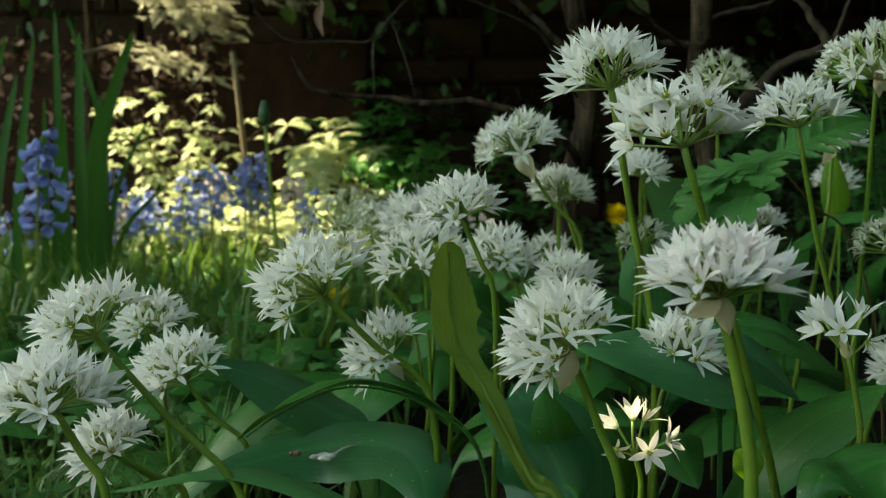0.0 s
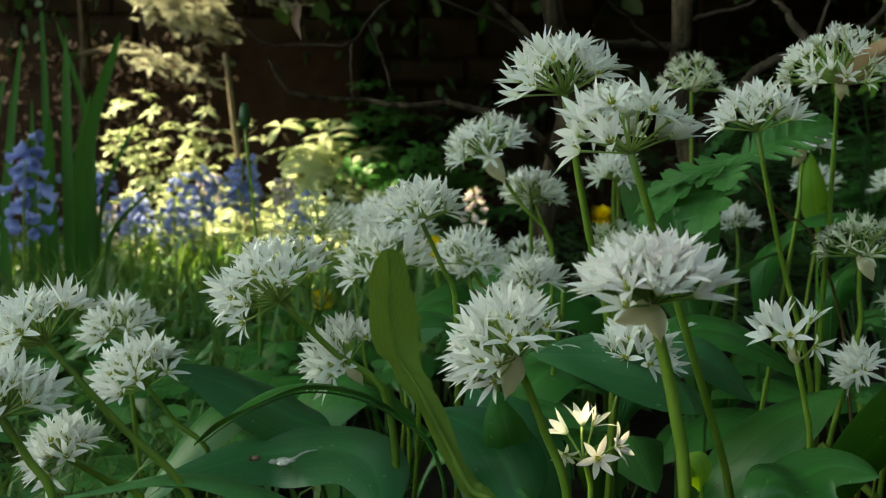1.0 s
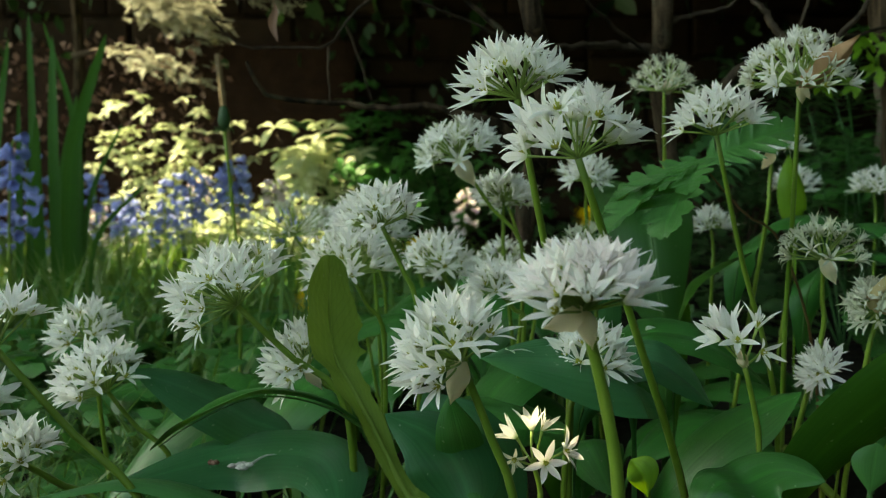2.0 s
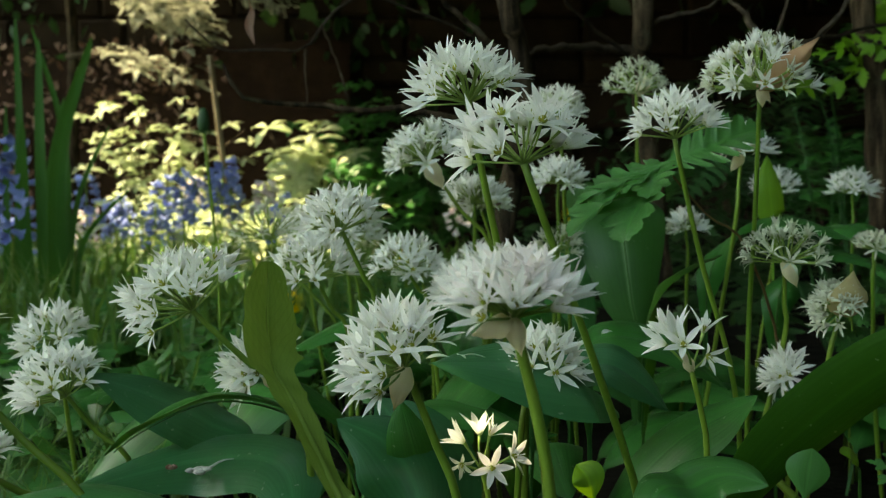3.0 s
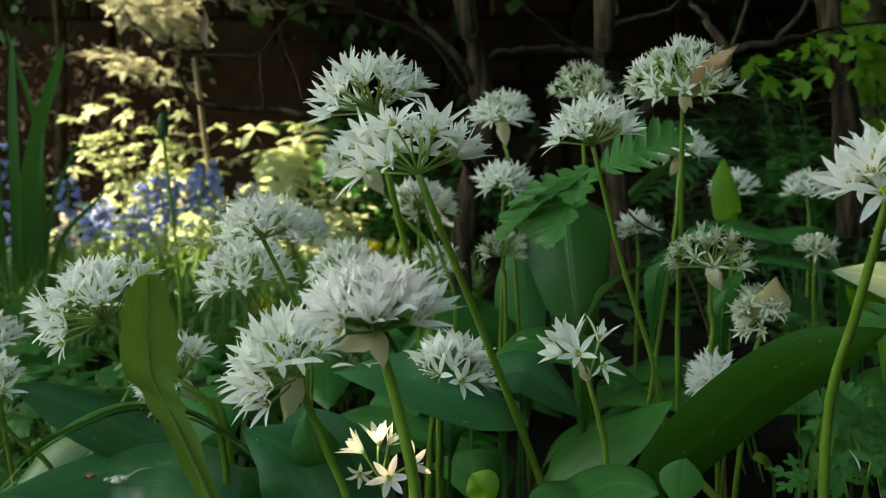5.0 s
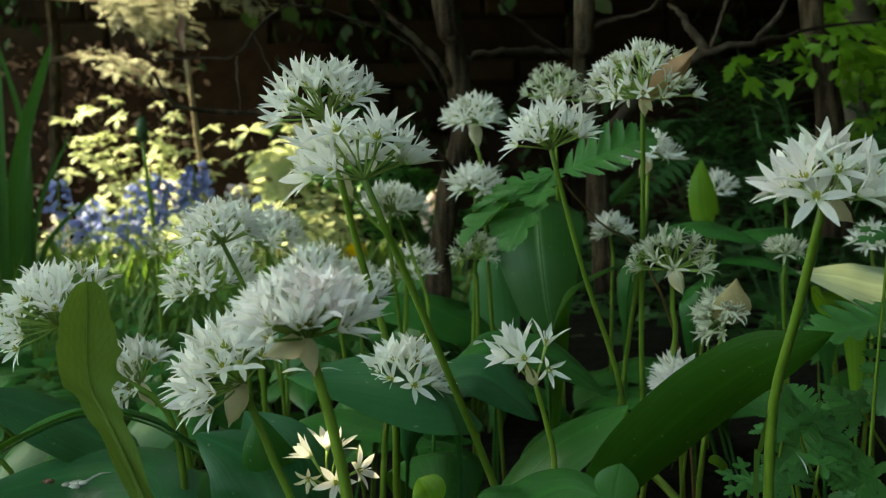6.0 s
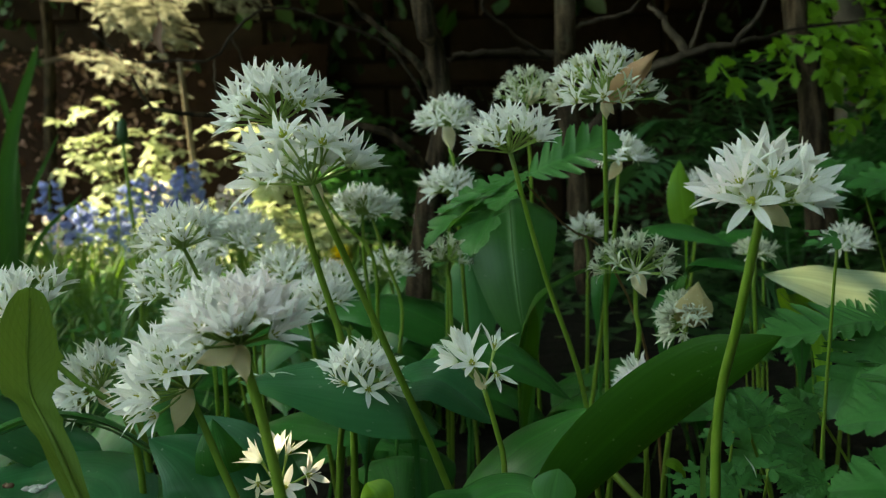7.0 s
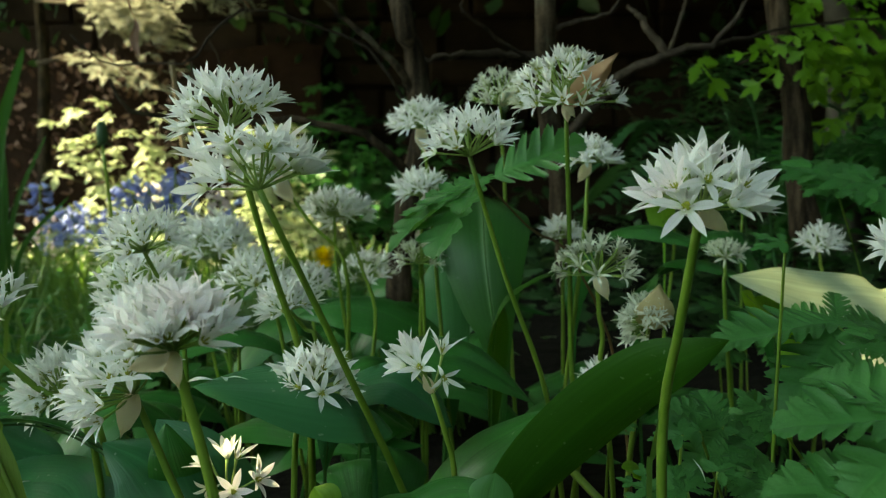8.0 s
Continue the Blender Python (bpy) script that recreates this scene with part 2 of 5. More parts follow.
# ---- mesh tools ----
class Shape:
    """Collects vertices, faces and texture coordinates of one mesh."""

    def __init__(self):
        self.v, self.f, self.uv = [], [], []

    def grid(self, rows, uvs=None, close=False):
        base, n = len(self.v), len(rows[0])
        for i, row in enumerate(rows):
            for j, p in enumerate(row):
                self.v.append(tuple(p))
                self.uv.append((j / max(1, n - 1), i / max(1, len(rows) - 1)) if uvs is None else uvs[i][j])
        for i in range(len(rows) - 1):
            for j in range(n if close else n - 1):
                k = (j + 1) % n
                self.f.append((base + i * n + j, base + i * n + k, base + (i + 1) * n + k, base + (i + 1) * n + j))

    def tube(self, path, radii, sides=8, twist=0.0):
        rows = []
        side = None
        for i, p in enumerate(path):
            a, b = path[max(0, i - 1)], path[min(len(path) - 1, i + 1)]
            t = (Vector(b) - Vector(a)).normalized()
            if side is None:
                side = t.orthogonal().normalized()
            side = (side - t * side.dot(t)).normalized()
            other = t.cross(side)
            r = radii[i] if hasattr(radii, "__len__") else radii
            rows.append([Vector(p) + r * (math.cos(q) * side + math.sin(q) * other)
                         for q in (2 * math.pi * j / sides + twist for j in range(sides))])
        base = len(self.v)
        self.grid(rows, close=True)
        n = len(self.v)
        self.f.append(tuple(range(base + sides - 1, base - 1, -1)))
        self.f.append(tuple(range(n - sides, n)))

    def add(self, other, m):
        base = len(self.v)
        self.v += [tuple(m @ Vector(p)) for p in other.v]
        self.uv += other.uv
        self.f += [tuple(base + i for i in q) for q in other.f]

    def mesh(self, name, material, smooth=True):
        me = bpy.data.meshes.new(name)
        me.from_pydata(self.v, [], self.f)
        layer = me.uv_layers.new(name="UVMap")
        ids = np.empty(len(me.loops), dtype=np.int32)
        me.loops.foreach_get("vertex_index", ids)
        layer.data.foreach_set("uv", np.array(self.uv, dtype=np.float32)[ids].ravel())
        if smooth:
            me.polygons.foreach_set("use_smooth", np.ones(len(me.polygons), dtype=bool))
        me.materials.append(material)
        me.update()
        return me


def part(name, data, parent=None, label="", m=None):
    ob = new(name, data)
    if m is not None:
        ob.matrix_basis = m
    if parent is not None:
        ob.parent = parent
    return tagged(ob, label)


def spline(points, n):
    """A smooth curve through the points."""
    p = [Vector(q) for q in points]
    p = [2 * p[0] - p[1]] + p + [2 * p[-1] - p[-2]]
    out = []
    spans = len(p) - 3
    for i in range(n):
        s = i / (n - 1) * spans
        k = min(int(s), spans - 1)
        u = s - k
        a, b, c, d = p[k:k + 4]
        out.append(0.5 * (2 * b + (c - a) * u + (2 * a - 5 * b + 4 * c - d) * u * u + (3 * b - a - 3 * c + d) * u ** 3))
    return out


def aim(place, axis, turn=0.0, size=1.0):
    """A pose whose z points along axis."""
    q = Vector(axis).to_track_quat("Z", "Y").to_matrix().to_4x4()
    return Matrix.Translation(place) @ q @ Matrix.Rotation(turn, 4, "Z") @ Matrix.Scale(size, 4)


def blade(points, width, up, start=0.0, fold=0.25, wave=0.0, segments=18, across=6, peak=0.5, sharp=1.0, stalk=0.08, phase=0.0, curl=0.0, groove=0.0):
    """A leaf along a curve: a stalk as far as start, then a blade that widens and runs out to its tip."""
    s = Shape()
    path = spline(points, segments)
    rows, uvs = [], []
    up = Vector(up)
    for i, p in enumerate(path):
        v = i / (segments - 1)
        t = (path[min(segments - 1, i + 1)] - path[max(0, i - 1)]).normalized()
        n = (up - t * up.dot(t)).normalized()
        side = t.cross(n)
        w = max(0.0, (v - start) / (1 - start))
        g = w ** (math.log(0.5) / math.log(peak)) if w > 0 else 0.0
        half = width * 0.5 * max(math.sin(math.pi * g) ** sharp, stalk if v < 0.6 else 0.0)
        row, uv = [], []
        for j in range(across + 1):
            u = 2 * j / across - 1
            lift = fold * abs(u) * half + curl * u * u * half - groove * half * math.exp(-(u / 0.2) ** 2) + wave * width * abs(u) ** 2 * math.sin(9 * v + 1.7 * (u > 0) + phase)
            row.append(p + side * (u * half) + n * lift)
            uv.append((0.5 + 0.5 * u, v))
        rows.append(row)
        uvs.append(uv)
    s.grid(rows, uvs)
    return s


# ---- wild garlic ----
def tepal_flower(opening, length, width, curl, seed, count=6):
    """Six blunt-pointed tepals round a short tube, with stamens."""
    r = random.Random(seed)
    s = Shape()
    for k in range(count):
        a = 2 * math.pi * k / count + r.uniform(-0.12, 0.12)
        o = opening + r.uniform(-0.15, 0.15)
        ln = length * r.uniform(0.88, 1.1)
        twist = r.uniform(-0.35, 0.35)
        rows, uvs = [], []
        x, y = 0.0007, 0.0
        for i in range(7):
            v = i / 6
            bend = o * (0.6 + 0.55 * v) + curl * v * v
            if i:
                x += ln / 6 * math.sin(bend)
                y += ln / 6 * math.cos(bend)
            half = 0.5 * width * (0.42 + 0.58 * math.sin(0.5 * math.pi * v / 0.45) if v < 0.45 else max(0.06, 1 - ((v - 0.45) / 0.55) ** 2.1))
            row = []
            for u in (-1, 0, 1):
                dip = -0.32 * half * (1 - abs(u)) + twist * u * half * v
                rr, zz = x - dip * math.cos(bend), y + dip * math.sin(bend)
                row.append(Vector((rr * math.cos(a) - u * half * math.sin(a), rr * math.sin(a) + u * half * math.cos(a), zz)))
            rows.append(row)
            uvs.append([(0.0, v), (0.5, v), (1.0, v)])
        s.grid(rows, uvs)
    for k in range(count):
        a = 2 * math.pi * (k + 0.5) / count
        tip = Vector((math.cos(a) * 0.0024 * opening, math.sin(a) * 0.0024 * opening, 0.0050))
        s.tube([(0, 0, 0.0003), tip * 0.6, tip, tip + Vector((0, 0, 0.0006))], [0.0002, 0.00018, 0.00034, 0.0001], 4)
    return s


def pistil_shape():
    s = Shape()
    for k in range(3):
        a = 2 * math.pi * k / 3
        c = Vector((math.cos(a) * 0.0006, math.sin(a) * 0.0006, 0.0017))
        s.tube([c + Vector((0, 0, -0.0012)), c + Vector((0, 0, -0.0006)), c + Vector((0, 0, 0.0003)), c + Vector((0, 0, 0.0009))],
               [0.0003, 0.0009, 0.0009, 0.0003], 6)
    s.tube([(0, 0, 0.001), (0, 0, 0.0042)], [0.0003, 0.0002], 4)
    return s


def pedicel_shape(bow):
    s = Shape()
    s.tube([(bow * math.sin(math.pi * i / 4), 0, i / 4) for i in range(5)], [0.035, 0.028, 0.026, 0.028, 0.045], 5)
    return s


FRESH_FORMS = [(0.72, 0.08), (0.52, 0.05), (0.95, 0.05), (1.18, 0.0), (0.62, 0.12), (0.84, 0.0), (1.05, 0.1)]
FRESH = [tepal_flower(o, 0.0110, 0.0024, c, i).mesh("flower", PETAL) for i, (o, c) in enumerate(FRESH_FORMS)]
PINK = [tepal_flower(o, 0.0115, 0.0026, c, i + 10).mesh("flower", PETAL_SUN_TINT) for i, (o, c) in enumerate(FRESH_FORMS)]
STARS = [tepal_flower(o, 0.0116, 0.0030, c, 20 + i).mesh("flower", PETAL) for i, (o, c) in enumerate([(0.7, 0.1), (1.2, 0.05), (0.55, 0.1), (0.95, 0.1), (1.3, 0.0)])]
CUP = tepal_flower(0.56, 0.0106, 0.0032, 0.1, 51).mesh("flower", PETAL)
STAR = tepal_flower(1.28, 0.0106, 0.0034, 0.05, 52).mesh("flower", PETAL_SUN_TINT)
SLIM = tepal_flower(0.72, 0.0106, 0.0019, 0.2, 53, 5).mesh("flower", PETAL)
WILTED = tepal_flower(1.0, 0.0090, 0.0022, 0.9, 54).mesh("flower", FADED)
FINE_FLOWERS = [tepal_flower(o, 0.0084, 0.0019, c, 30 + i).mesh("flower", PETAL) for i, (o, c) in enumerate([(0.4, 0.2), (0.65, 0.4), (0.3, 0.1), (0.9, 0.2)])]
OLD = [tepal_flower(o, 0.0088, 0.0014, c, 40 + i).mesh("flower", FADED) for i, (o, c) in
       enumerate([(0.35, 0.9), (0.6, 1.3), (0.25, 0.5), (0.85, 1.5)])]
PISTIL_MESH = pistil_shape().mesh("pistil", PISTIL)
PEDICELS = [pedicel_shape(b).mesh("pedicel", PEDICEL) for b in (0.0, 0.05, 0.09)]


def spathe_mesh(length, width, material, seed):
    """A papery bract, cupped and split, that hangs under the flowers."""
    s = Shape()
    r = random.Random(seed)
    rows = []
    for i in range(9):
        v = i / 8
        half = 0.5 * width * (0.25 + math.sin(math.pi * min(1, v * 0.85 + 0.12)) * 0.75) * (1 - 0.9 * v ** 4)
        bend = 0.15 * length * v * v
        rows.append([Vector((half * math.sin(q), -half * 0.75 * math.cos(q) + bend + r.uniform(-1, 1) * 0.0007, length * v + r.uniform(-1, 1) * 0.0008))
                     for q in (-1.1 + 2.2 * j / 6 for j in range(7))])
    s.grid(rows)
    return s.mesh("spathe", material)


SPATHES = {"tan": spathe_mesh(0.018, 0.019, SPATHE_TAN, 3), "pale": spathe_mesh(0.016, 0.0105, SPATHE, 1), "brown": spathe_mesh(0.022, 0.0088, SPATHE_BROWN, 2)}


def wild_garlic(label, top, low, radius, count, style="fresh", lean=0.0, nod=8.0, reach=100.0, spathe=None, thick=0.0015, seed=0, big=0.92, hollows=(), bouquet=()):
    """One flowering stem: top is where the flower stalks spring, low a lower place on the stem. lean and nod tilt the head sideways and
    forwards; spathe: kind, lean and nod of the bract. hollows: directions, and degrees about them, that bear no flower. bouquet: place, facing, size and form of single flowers."""
    r = random.Random(seed * 31 + 5)
    top, low = Vector(top), Vector(low)
    base = Vector((low.x + (low.x - top.x) * 0.25, low.y + 0.01 + (low.y - top.y) * 0.25, 0.0))
    if top.y > 0.45:
        thick *= 0.8
        base += Vector((r.uniform(-1, 1) * 0.022, r.uniform(0, 1) * 0.03, 0))
    plant = tagged(new("wild_garlic_flower"), label, "wild garlic", "wild garlic flowers in the bed")
    plant.location = base
    s = Shape()
    path = [q - base for q in spline([base - Vector((0, 0, 0.004)), (base + low) / 2 + Vector((r.uniform(-1, 1) * 0.003, 0, 0)), low, low.lerp(top, 0.5) + Vector((r.uniform(-1, 1) * 0.0015, 0, 0)), top], 16)]
    s.tube(path, [thick * (1.25 - 0.4 * i / 15) for i in range(16)], 6)
    part("stem", s.mesh("stem", STEM), plant)
    a, b = radians(lean), radians(nod)
    axis = Vector((math.sin(a), -math.sin(b), math.cos(a) * math.cos(b))).normalized()
    frame_m = axis.to_track_quat("Z", "Y").to_matrix()
    flowers = {"fresh": FRESH, "star": STARS, "old": OLD, "mixed": FRESH + OLD, "pink": PINK + FRESH, "pinkstar": STARS + PINK[:3], "fine": FINE_FLOWERS + OLD[:1]}[style]
    span = 0.0084 if style != "old" else 0.0066
    stalk = max(0.006, radius - span)
    golden = math.pi * (3 - math.sqrt(5))
    limit = 1 - math.cos(radians(reach * 0.9))
    count = int(count * 1.3) if style in ("fresh", "mixed", "pink") else count
    hollows = [(Vector(h).normalized(), math.cos(radians(deg))) for h, deg in hollows]
    for k in range(count):
        c = 1 - limit * (k + 0.6) / count
        sn = math.sqrt(max(0, 1 - c * c))
        q = k * golden + r.uniform(-0.25, 0.25)
        d = (frame_m @ Vector((sn * math.cos(q), sn * math.sin(q), c + r.uniform(-0.1, 0.1)))).normalized()
        if any(d.dot(h) > lim for h, lim in hollows):
            continue
        ln = stalk * r.uniform(0.84, 1.12) * (0.9 + 0.1 * sn)
        st = part("pedicel", PEDICELS[k % 3], plant, "", Matrix.Translation(top - base) @ d.to_track_quat("Z", "Y").to_matrix().to_4x4()
                  @ Matrix.Diagonal((0.0135, 0.0135, ln, 1)))
        face = (d + Vector((r.uniform(-1, 1), r.uniform(-1, 1), r.uniform(-0.3, 1.2))) * 0.18 + Vector((0, 0, 0.22))).normalized()
        fl = part("flower", flowers[r.randrange(len(flowers))], plant, "", aim(top - base + d * ln, face, r.uniform(0, 6.28), big * r.uniform(0.88, 1.1)))
        if top.y < 0.62 and style != "old":
            part("pistil", PISTIL_MESH, fl)
    for place, face, size, form in bouquet:
        d = Vector(place)
        part("pedicel", PEDICELS[1], plant, "", Matrix.Translation(top - base) @ d.to_track_quat("Z", "Y").to_matrix().to_4x4() @ Matrix.Diagonal((0.016, 0.016, d.length, 1)))
        fl = part("flower", form, plant, "", aim(top - base + d, face, r.uniform(0, 6.28), size))
        part("pistil", PISTIL_MESH, fl)
    for one in (spathe if spathe and not isinstance(spathe[0], str) else [spathe] if spathe else []):
        kind, sl, sn2 = one[:3]
        size = one[3] if len(one) > 3 else 1.0
        la, lb = radians(sl), radians(sn2)
        z = Vector((math.sin(la) * math.cos(lb), -math.sin(lb), math.cos(la) * math.cos(lb))).normalized()
        y = Vector((0.0, 1.0, 0.25))
        y = (y - z * y.dot(z)).normalized()
        m = Matrix((y.cross(z), y, z)).transposed().to_4x4()
        part("spathe", SPATHES[kind], plant, "papery withered bract", Matrix.Translation(top - base) @ m @ Matrix.Scale(size, 4))
    return plant


FULL = "white wild garlic flower head in full bloom on a green stem"
SPARSE = "few-flowered wild garlic head with open white stars"
FADING = "fading wild garlic head with shrivelled greenish-white tepals"
SIDE = "white wild garlic head leaning on a slanting green stem"
K = 1 / 1892.7


def head(label, top, low, spread, count, **more):
    head.n += 1
    wild_garlic(label, top, low, spread * K * top[1], count, seed=head.n, **more)


head.n = 0

# the near heads
head("large white wild garlic head tinted pink as if by sun, with papery bract", (0.0696, 0.2680, 0.1736), (0.0795, 0.2720, 0.1214), 148, 35, big=0.88, style="pink", lean=-5, nod=3, reach=84, spathe=(("pale", -112, 25, 0.72), ("pale", 168, 20, 0.6)), thick=0.0017)
head(SIDE, (0.0399, 0.3350, 0.1502), (0.0567, 0.3350, 0.1032), 138, 25, lean=-40, nod=12, reach=84, hollows=(((0.9, -0.6, 0.1), 34),), spathe=("pale", -165, 25, 0.85))
head(SPARSE, (0.0649, 0.3570, 0.1112), (0.0668, 0.3570, 0.0950), 96, 0, thick=0.0010, bouquet=(
    ((0.0030, -0.0080, 0.0030), (0.10, -1, 0.22), 0.74, STAR), ((0.0098, -0.0030, 0.0055), (0.85, -0.45, 0.30), 0.76, STAR), ((-0.0006, 0.0010, 0.0122), (-0.15, -0.1, 1), 0.86, CUP),
    ((0.0026, 0.0, 0.0122), (0.55, -0.15, 0.8), 0.80, SLIM), ((-0.0060, 0.0, 0.0098), (-0.8, 0, 0.55), 0.86, CUP), ((-0.0070, -0.0020, 0.0030), (0.1, -0.8, -0.3), 0.62, WILTED)))
head(SPARSE, (0.1350, 0.3540, 0.1454), (0.1419, 0.3600, 0.1139), 84, 0, thick=0.0010, spathe=("pale", -25, 10, 0.45), bouquet=(
    ((-0.0038, -0.0050, 0.0092), (-0.25, -0.8, 0.5), 0.80, STARS[3]), ((-0.0090, -0.0010, 0.0092), (-0.95, -0.2, 0.28), 0.88, CUP), ((-0.0050, 0.0020, 0.0110), (-0.15, 0.1, 1), 1.02, CUP),
    ((-0.0072, 0.0030, 0.0120), (-0.6, 0.2, 0.8), 0.92, CUP), ((0.0036, -0.0010, 0.0130), (0.2, -0.1, 1), 0.90, SLIM), ((0.0038, -0.0060, 0.0060), (0.25, -0.9, -0.1), 0.80, SLIM)))
head(FULL, (0.0618, 0.3950, 0.2381), (0.0840, 0.4200, 0.1380), 120, 25, lean=-14, nod=6, reach=90, hollows=(((-0.25, -0.95, 0.15), 26),))
head(FULL, (0.0789, 0.3520, 0.2148), (0.1254, 0.4000, 0.0903), 140, 21, big=1.04, style="star", lean=-4, nod=6, reach=96, hollows=(((0.05, -0.95, 0.3), 30),))
head(FULL, (0.1519, 0.4600, 0.2280), (0.1859, 0.4900, 0.1197), 100, 17, lean=-6, nod=4, reach=86, hollows=(((0.32, -0.2, 1), 17),))
head("dense wild garlic head past its best with a brown withered bract", (0.1973, 0.4900, 0.2519), (0.2016, 0.5200, 0.1363), 114, 62, style="fine", lean=-4, nod=4, reach=104, hollows=(((0.62, -0.62, 0.45), 24),), spathe=(("brown", 48, 30, 1.5), ("pale", 176, 20, 0.55), ("pale", 150, 30, 0.5)))
head(FADING, (0.2120, 0.4980, 0.1718), (0.2144, 0.5050, 0.1341), 86, 32, style="old", reach=98, hollows=(((0.1, -0.8, 0.5), 20),), spathe=("pale", 160, 30, 0.8))
head("small fading wild garlic head half wrapped in a papery bract", (0.2345, 0.4890, 0.1500), (0.2304, 0.4900, 0.1281), 66, 40, style="old", lean=-40, hollows=(((0.8, -0.5, 0.4), 30),), spathe=("tan", 10, 30, 1.12))
head("small white wild garlic head nodding low among leaves", (0.2157, 0.5050, 0.1172), (0.2183, 0.5100, 0.0920), 54, 14, lean=-60)
head("small white wild garlic head on a short curved stalk", (0.0892, 0.4020, 0.1387), (0.0814, 0.4000, 0.1148), 92, 15, lean=10, nod=16, reach=92, thick=0.0012)
head("wide open wild garlic head with large white stars", (0.2129, 0.3000, 0.2062), (0.2086, 0.3350, 0.1355), 140, 21, big=0.97, style="pinkstar", lean=2, nod=6, reach=96, hollows=(((0.1, -0.55, 0.85), 24),), spathe=("pale", 130, 10, 0.62), thick=0.0016)
# to the side of the dandelion leaf
head(SIDE, (-0.0472, 0.4200, 0.1595), (-0.0054, 0.4250, 0.1190), 128, 26, lean=-34, nod=8, reach=86)
head(SIDE, (-0.1185, 0.3620, 0.1512), (-0.0686, 0.3620, 0.0954), 122, 22, lean=-36, nod=6, reach=85)
head(SIDE, (-0.1229, 0.3350, 0.1315), (-0.1066, 0.3350, 0.1032), 128, 24, lean=-8, nod=6, reach=95)
head("small white wild garlic head close to the ground", (-0.1257, 0.4000, 0.1022), (-0.0997, 0.4100, 0.0820), 86, 16, lean=-30, nod=20)
head(SIDE, (-0.1485, 0.5460, 0.1299), (-0.1460, 0.5500, 0.1099), 78, 18, lean=-20)
head(SIDE, (-0.1100, 0.4550, 0.1191), (-0.0846, 0.4600, 0.0875), 108, 24, lean=-28, nod=8, reach=85)
head(SIDE, (-0.0220, 0.4400, 0.1322), (-0.0056, 0.4400, 0.1161), 92, 20, lean=-55, nod=5, spathe=("pale", 150, 10, 0.7))
# the middle rows
head(FADING, (-0.0722, 0.7670, 0.1732), (-0.0241, 0.7700, 0.1089), 84, 30, style="old", lean=-8)
head(FULL, (0.0079, 0.4670, 0.1891), (0.0229, 0.4700, 0.1506), 92, 20, lean=-4, reach=88)
head(FULL, (-0.0109, 0.5300, 0.1624), (0.0045, 0.5350, 0.1324), 95, 24, lean=-8)
head(FULL, (0.0314, 0.6050, 0.1616), (0.0440, 0.6100, 0.1392), 74, 22, style="mixed")
head(FULL, (-0.0190, 0.7350, 0.1782), (-0.0055, 0.7400, 0.1302), 74, 24)
head(FADING, (0.0431, 0.6200, 0.2241), (0.0820, 0.6300, 0.1673), 84, 38, style="mixed", lean=-18, spathe=("pale", 150, 5, 1.2))
head(FADING, (0.0723, 0.6650, 0.1989), (0.0730, 0.6700, 0.1617), 62, 26, style="mixed")
head(FULL, (0.0618, 0.5300, 0.1551), (0.0749, 0.5300, 0.1359), 66, 20, lean=-12)
head(FADING, (0.1790, 0.7000, 0.2692), (0.1816, 0.7100, 0.2181), 68, 30, style="old", spathe=("pale", 40, 20))
head(FADING, (0.1263, 0.7000, 0.2541), (0.1309, 0.7000, 0.2224), 62, 26, style="mixed", spathe=("pale", 170, 10))
head(FADING, (0.2255, 0.6200, 0.2276), (0.2223, 0.6200, 0.1870), 58, 28, style="mixed", spathe=("pale", -150, 10, 0.8))
head(FADING, (0.1263, 0.6830, 0.2106), (0.1261, 0.6830, 0.1788), 58, 22, style="mixed")
head(FADING, (0.1250, 0.6730, 0.1678), (0.1264, 0.6800, 0.1499), 56, 22, style="old")
head(FADING, (0.0766, 0.6870, 0.1956), (0.0949, 0.6900, 0.1311), 64, 24, style="mixed")
head(FADING, (0.2227, 0.7500, 0.1786), (0.2240, 0.7500, 0.1458), 46, 18, style="mixed")
head(FULL, (-0.0150, 0.7250, 0.1739), (-0.0121, 0.7300, 0.1440), 72, 24)
head(FULL, (0.0808, 0.8200, 0.1459), (0.0847, 0.8200, 0.1248), 62, 20, style="mixed")
head(FULL, (0.3950, 0.7200, 0.1690), (0.3969, 0.7200, 0.1459), 52, 14, lean=10)
head(FADING, (0.3068, 0.6300, 0.1706), (0.3066, 0.6300, 0.1487), 44, 20, style="old")
head(FULL, (0.3774, 0.8500, 0.2029), (0.3786, 0.8500, 0.1692), 50, 16)
head(FULL, (0.3404, 0.9300, 0.2058), (0.3423, 0.9300, 0.1616), 48, 16)
head(FULL, (0.0364, 0.8000, 0.1424), (0.0407, 0.8000, 0.1160), 52, 18)
head(FULL, (-0.0579, 0.8500, 0.1739), (-0.0536, 0.8500, 0.1288), 52, 18)
head(FULL, (0.3218, 0.4200, 0.1855), (0.3358, 0.4500, 0.1654), 60, 12, style="star", lean=-10)


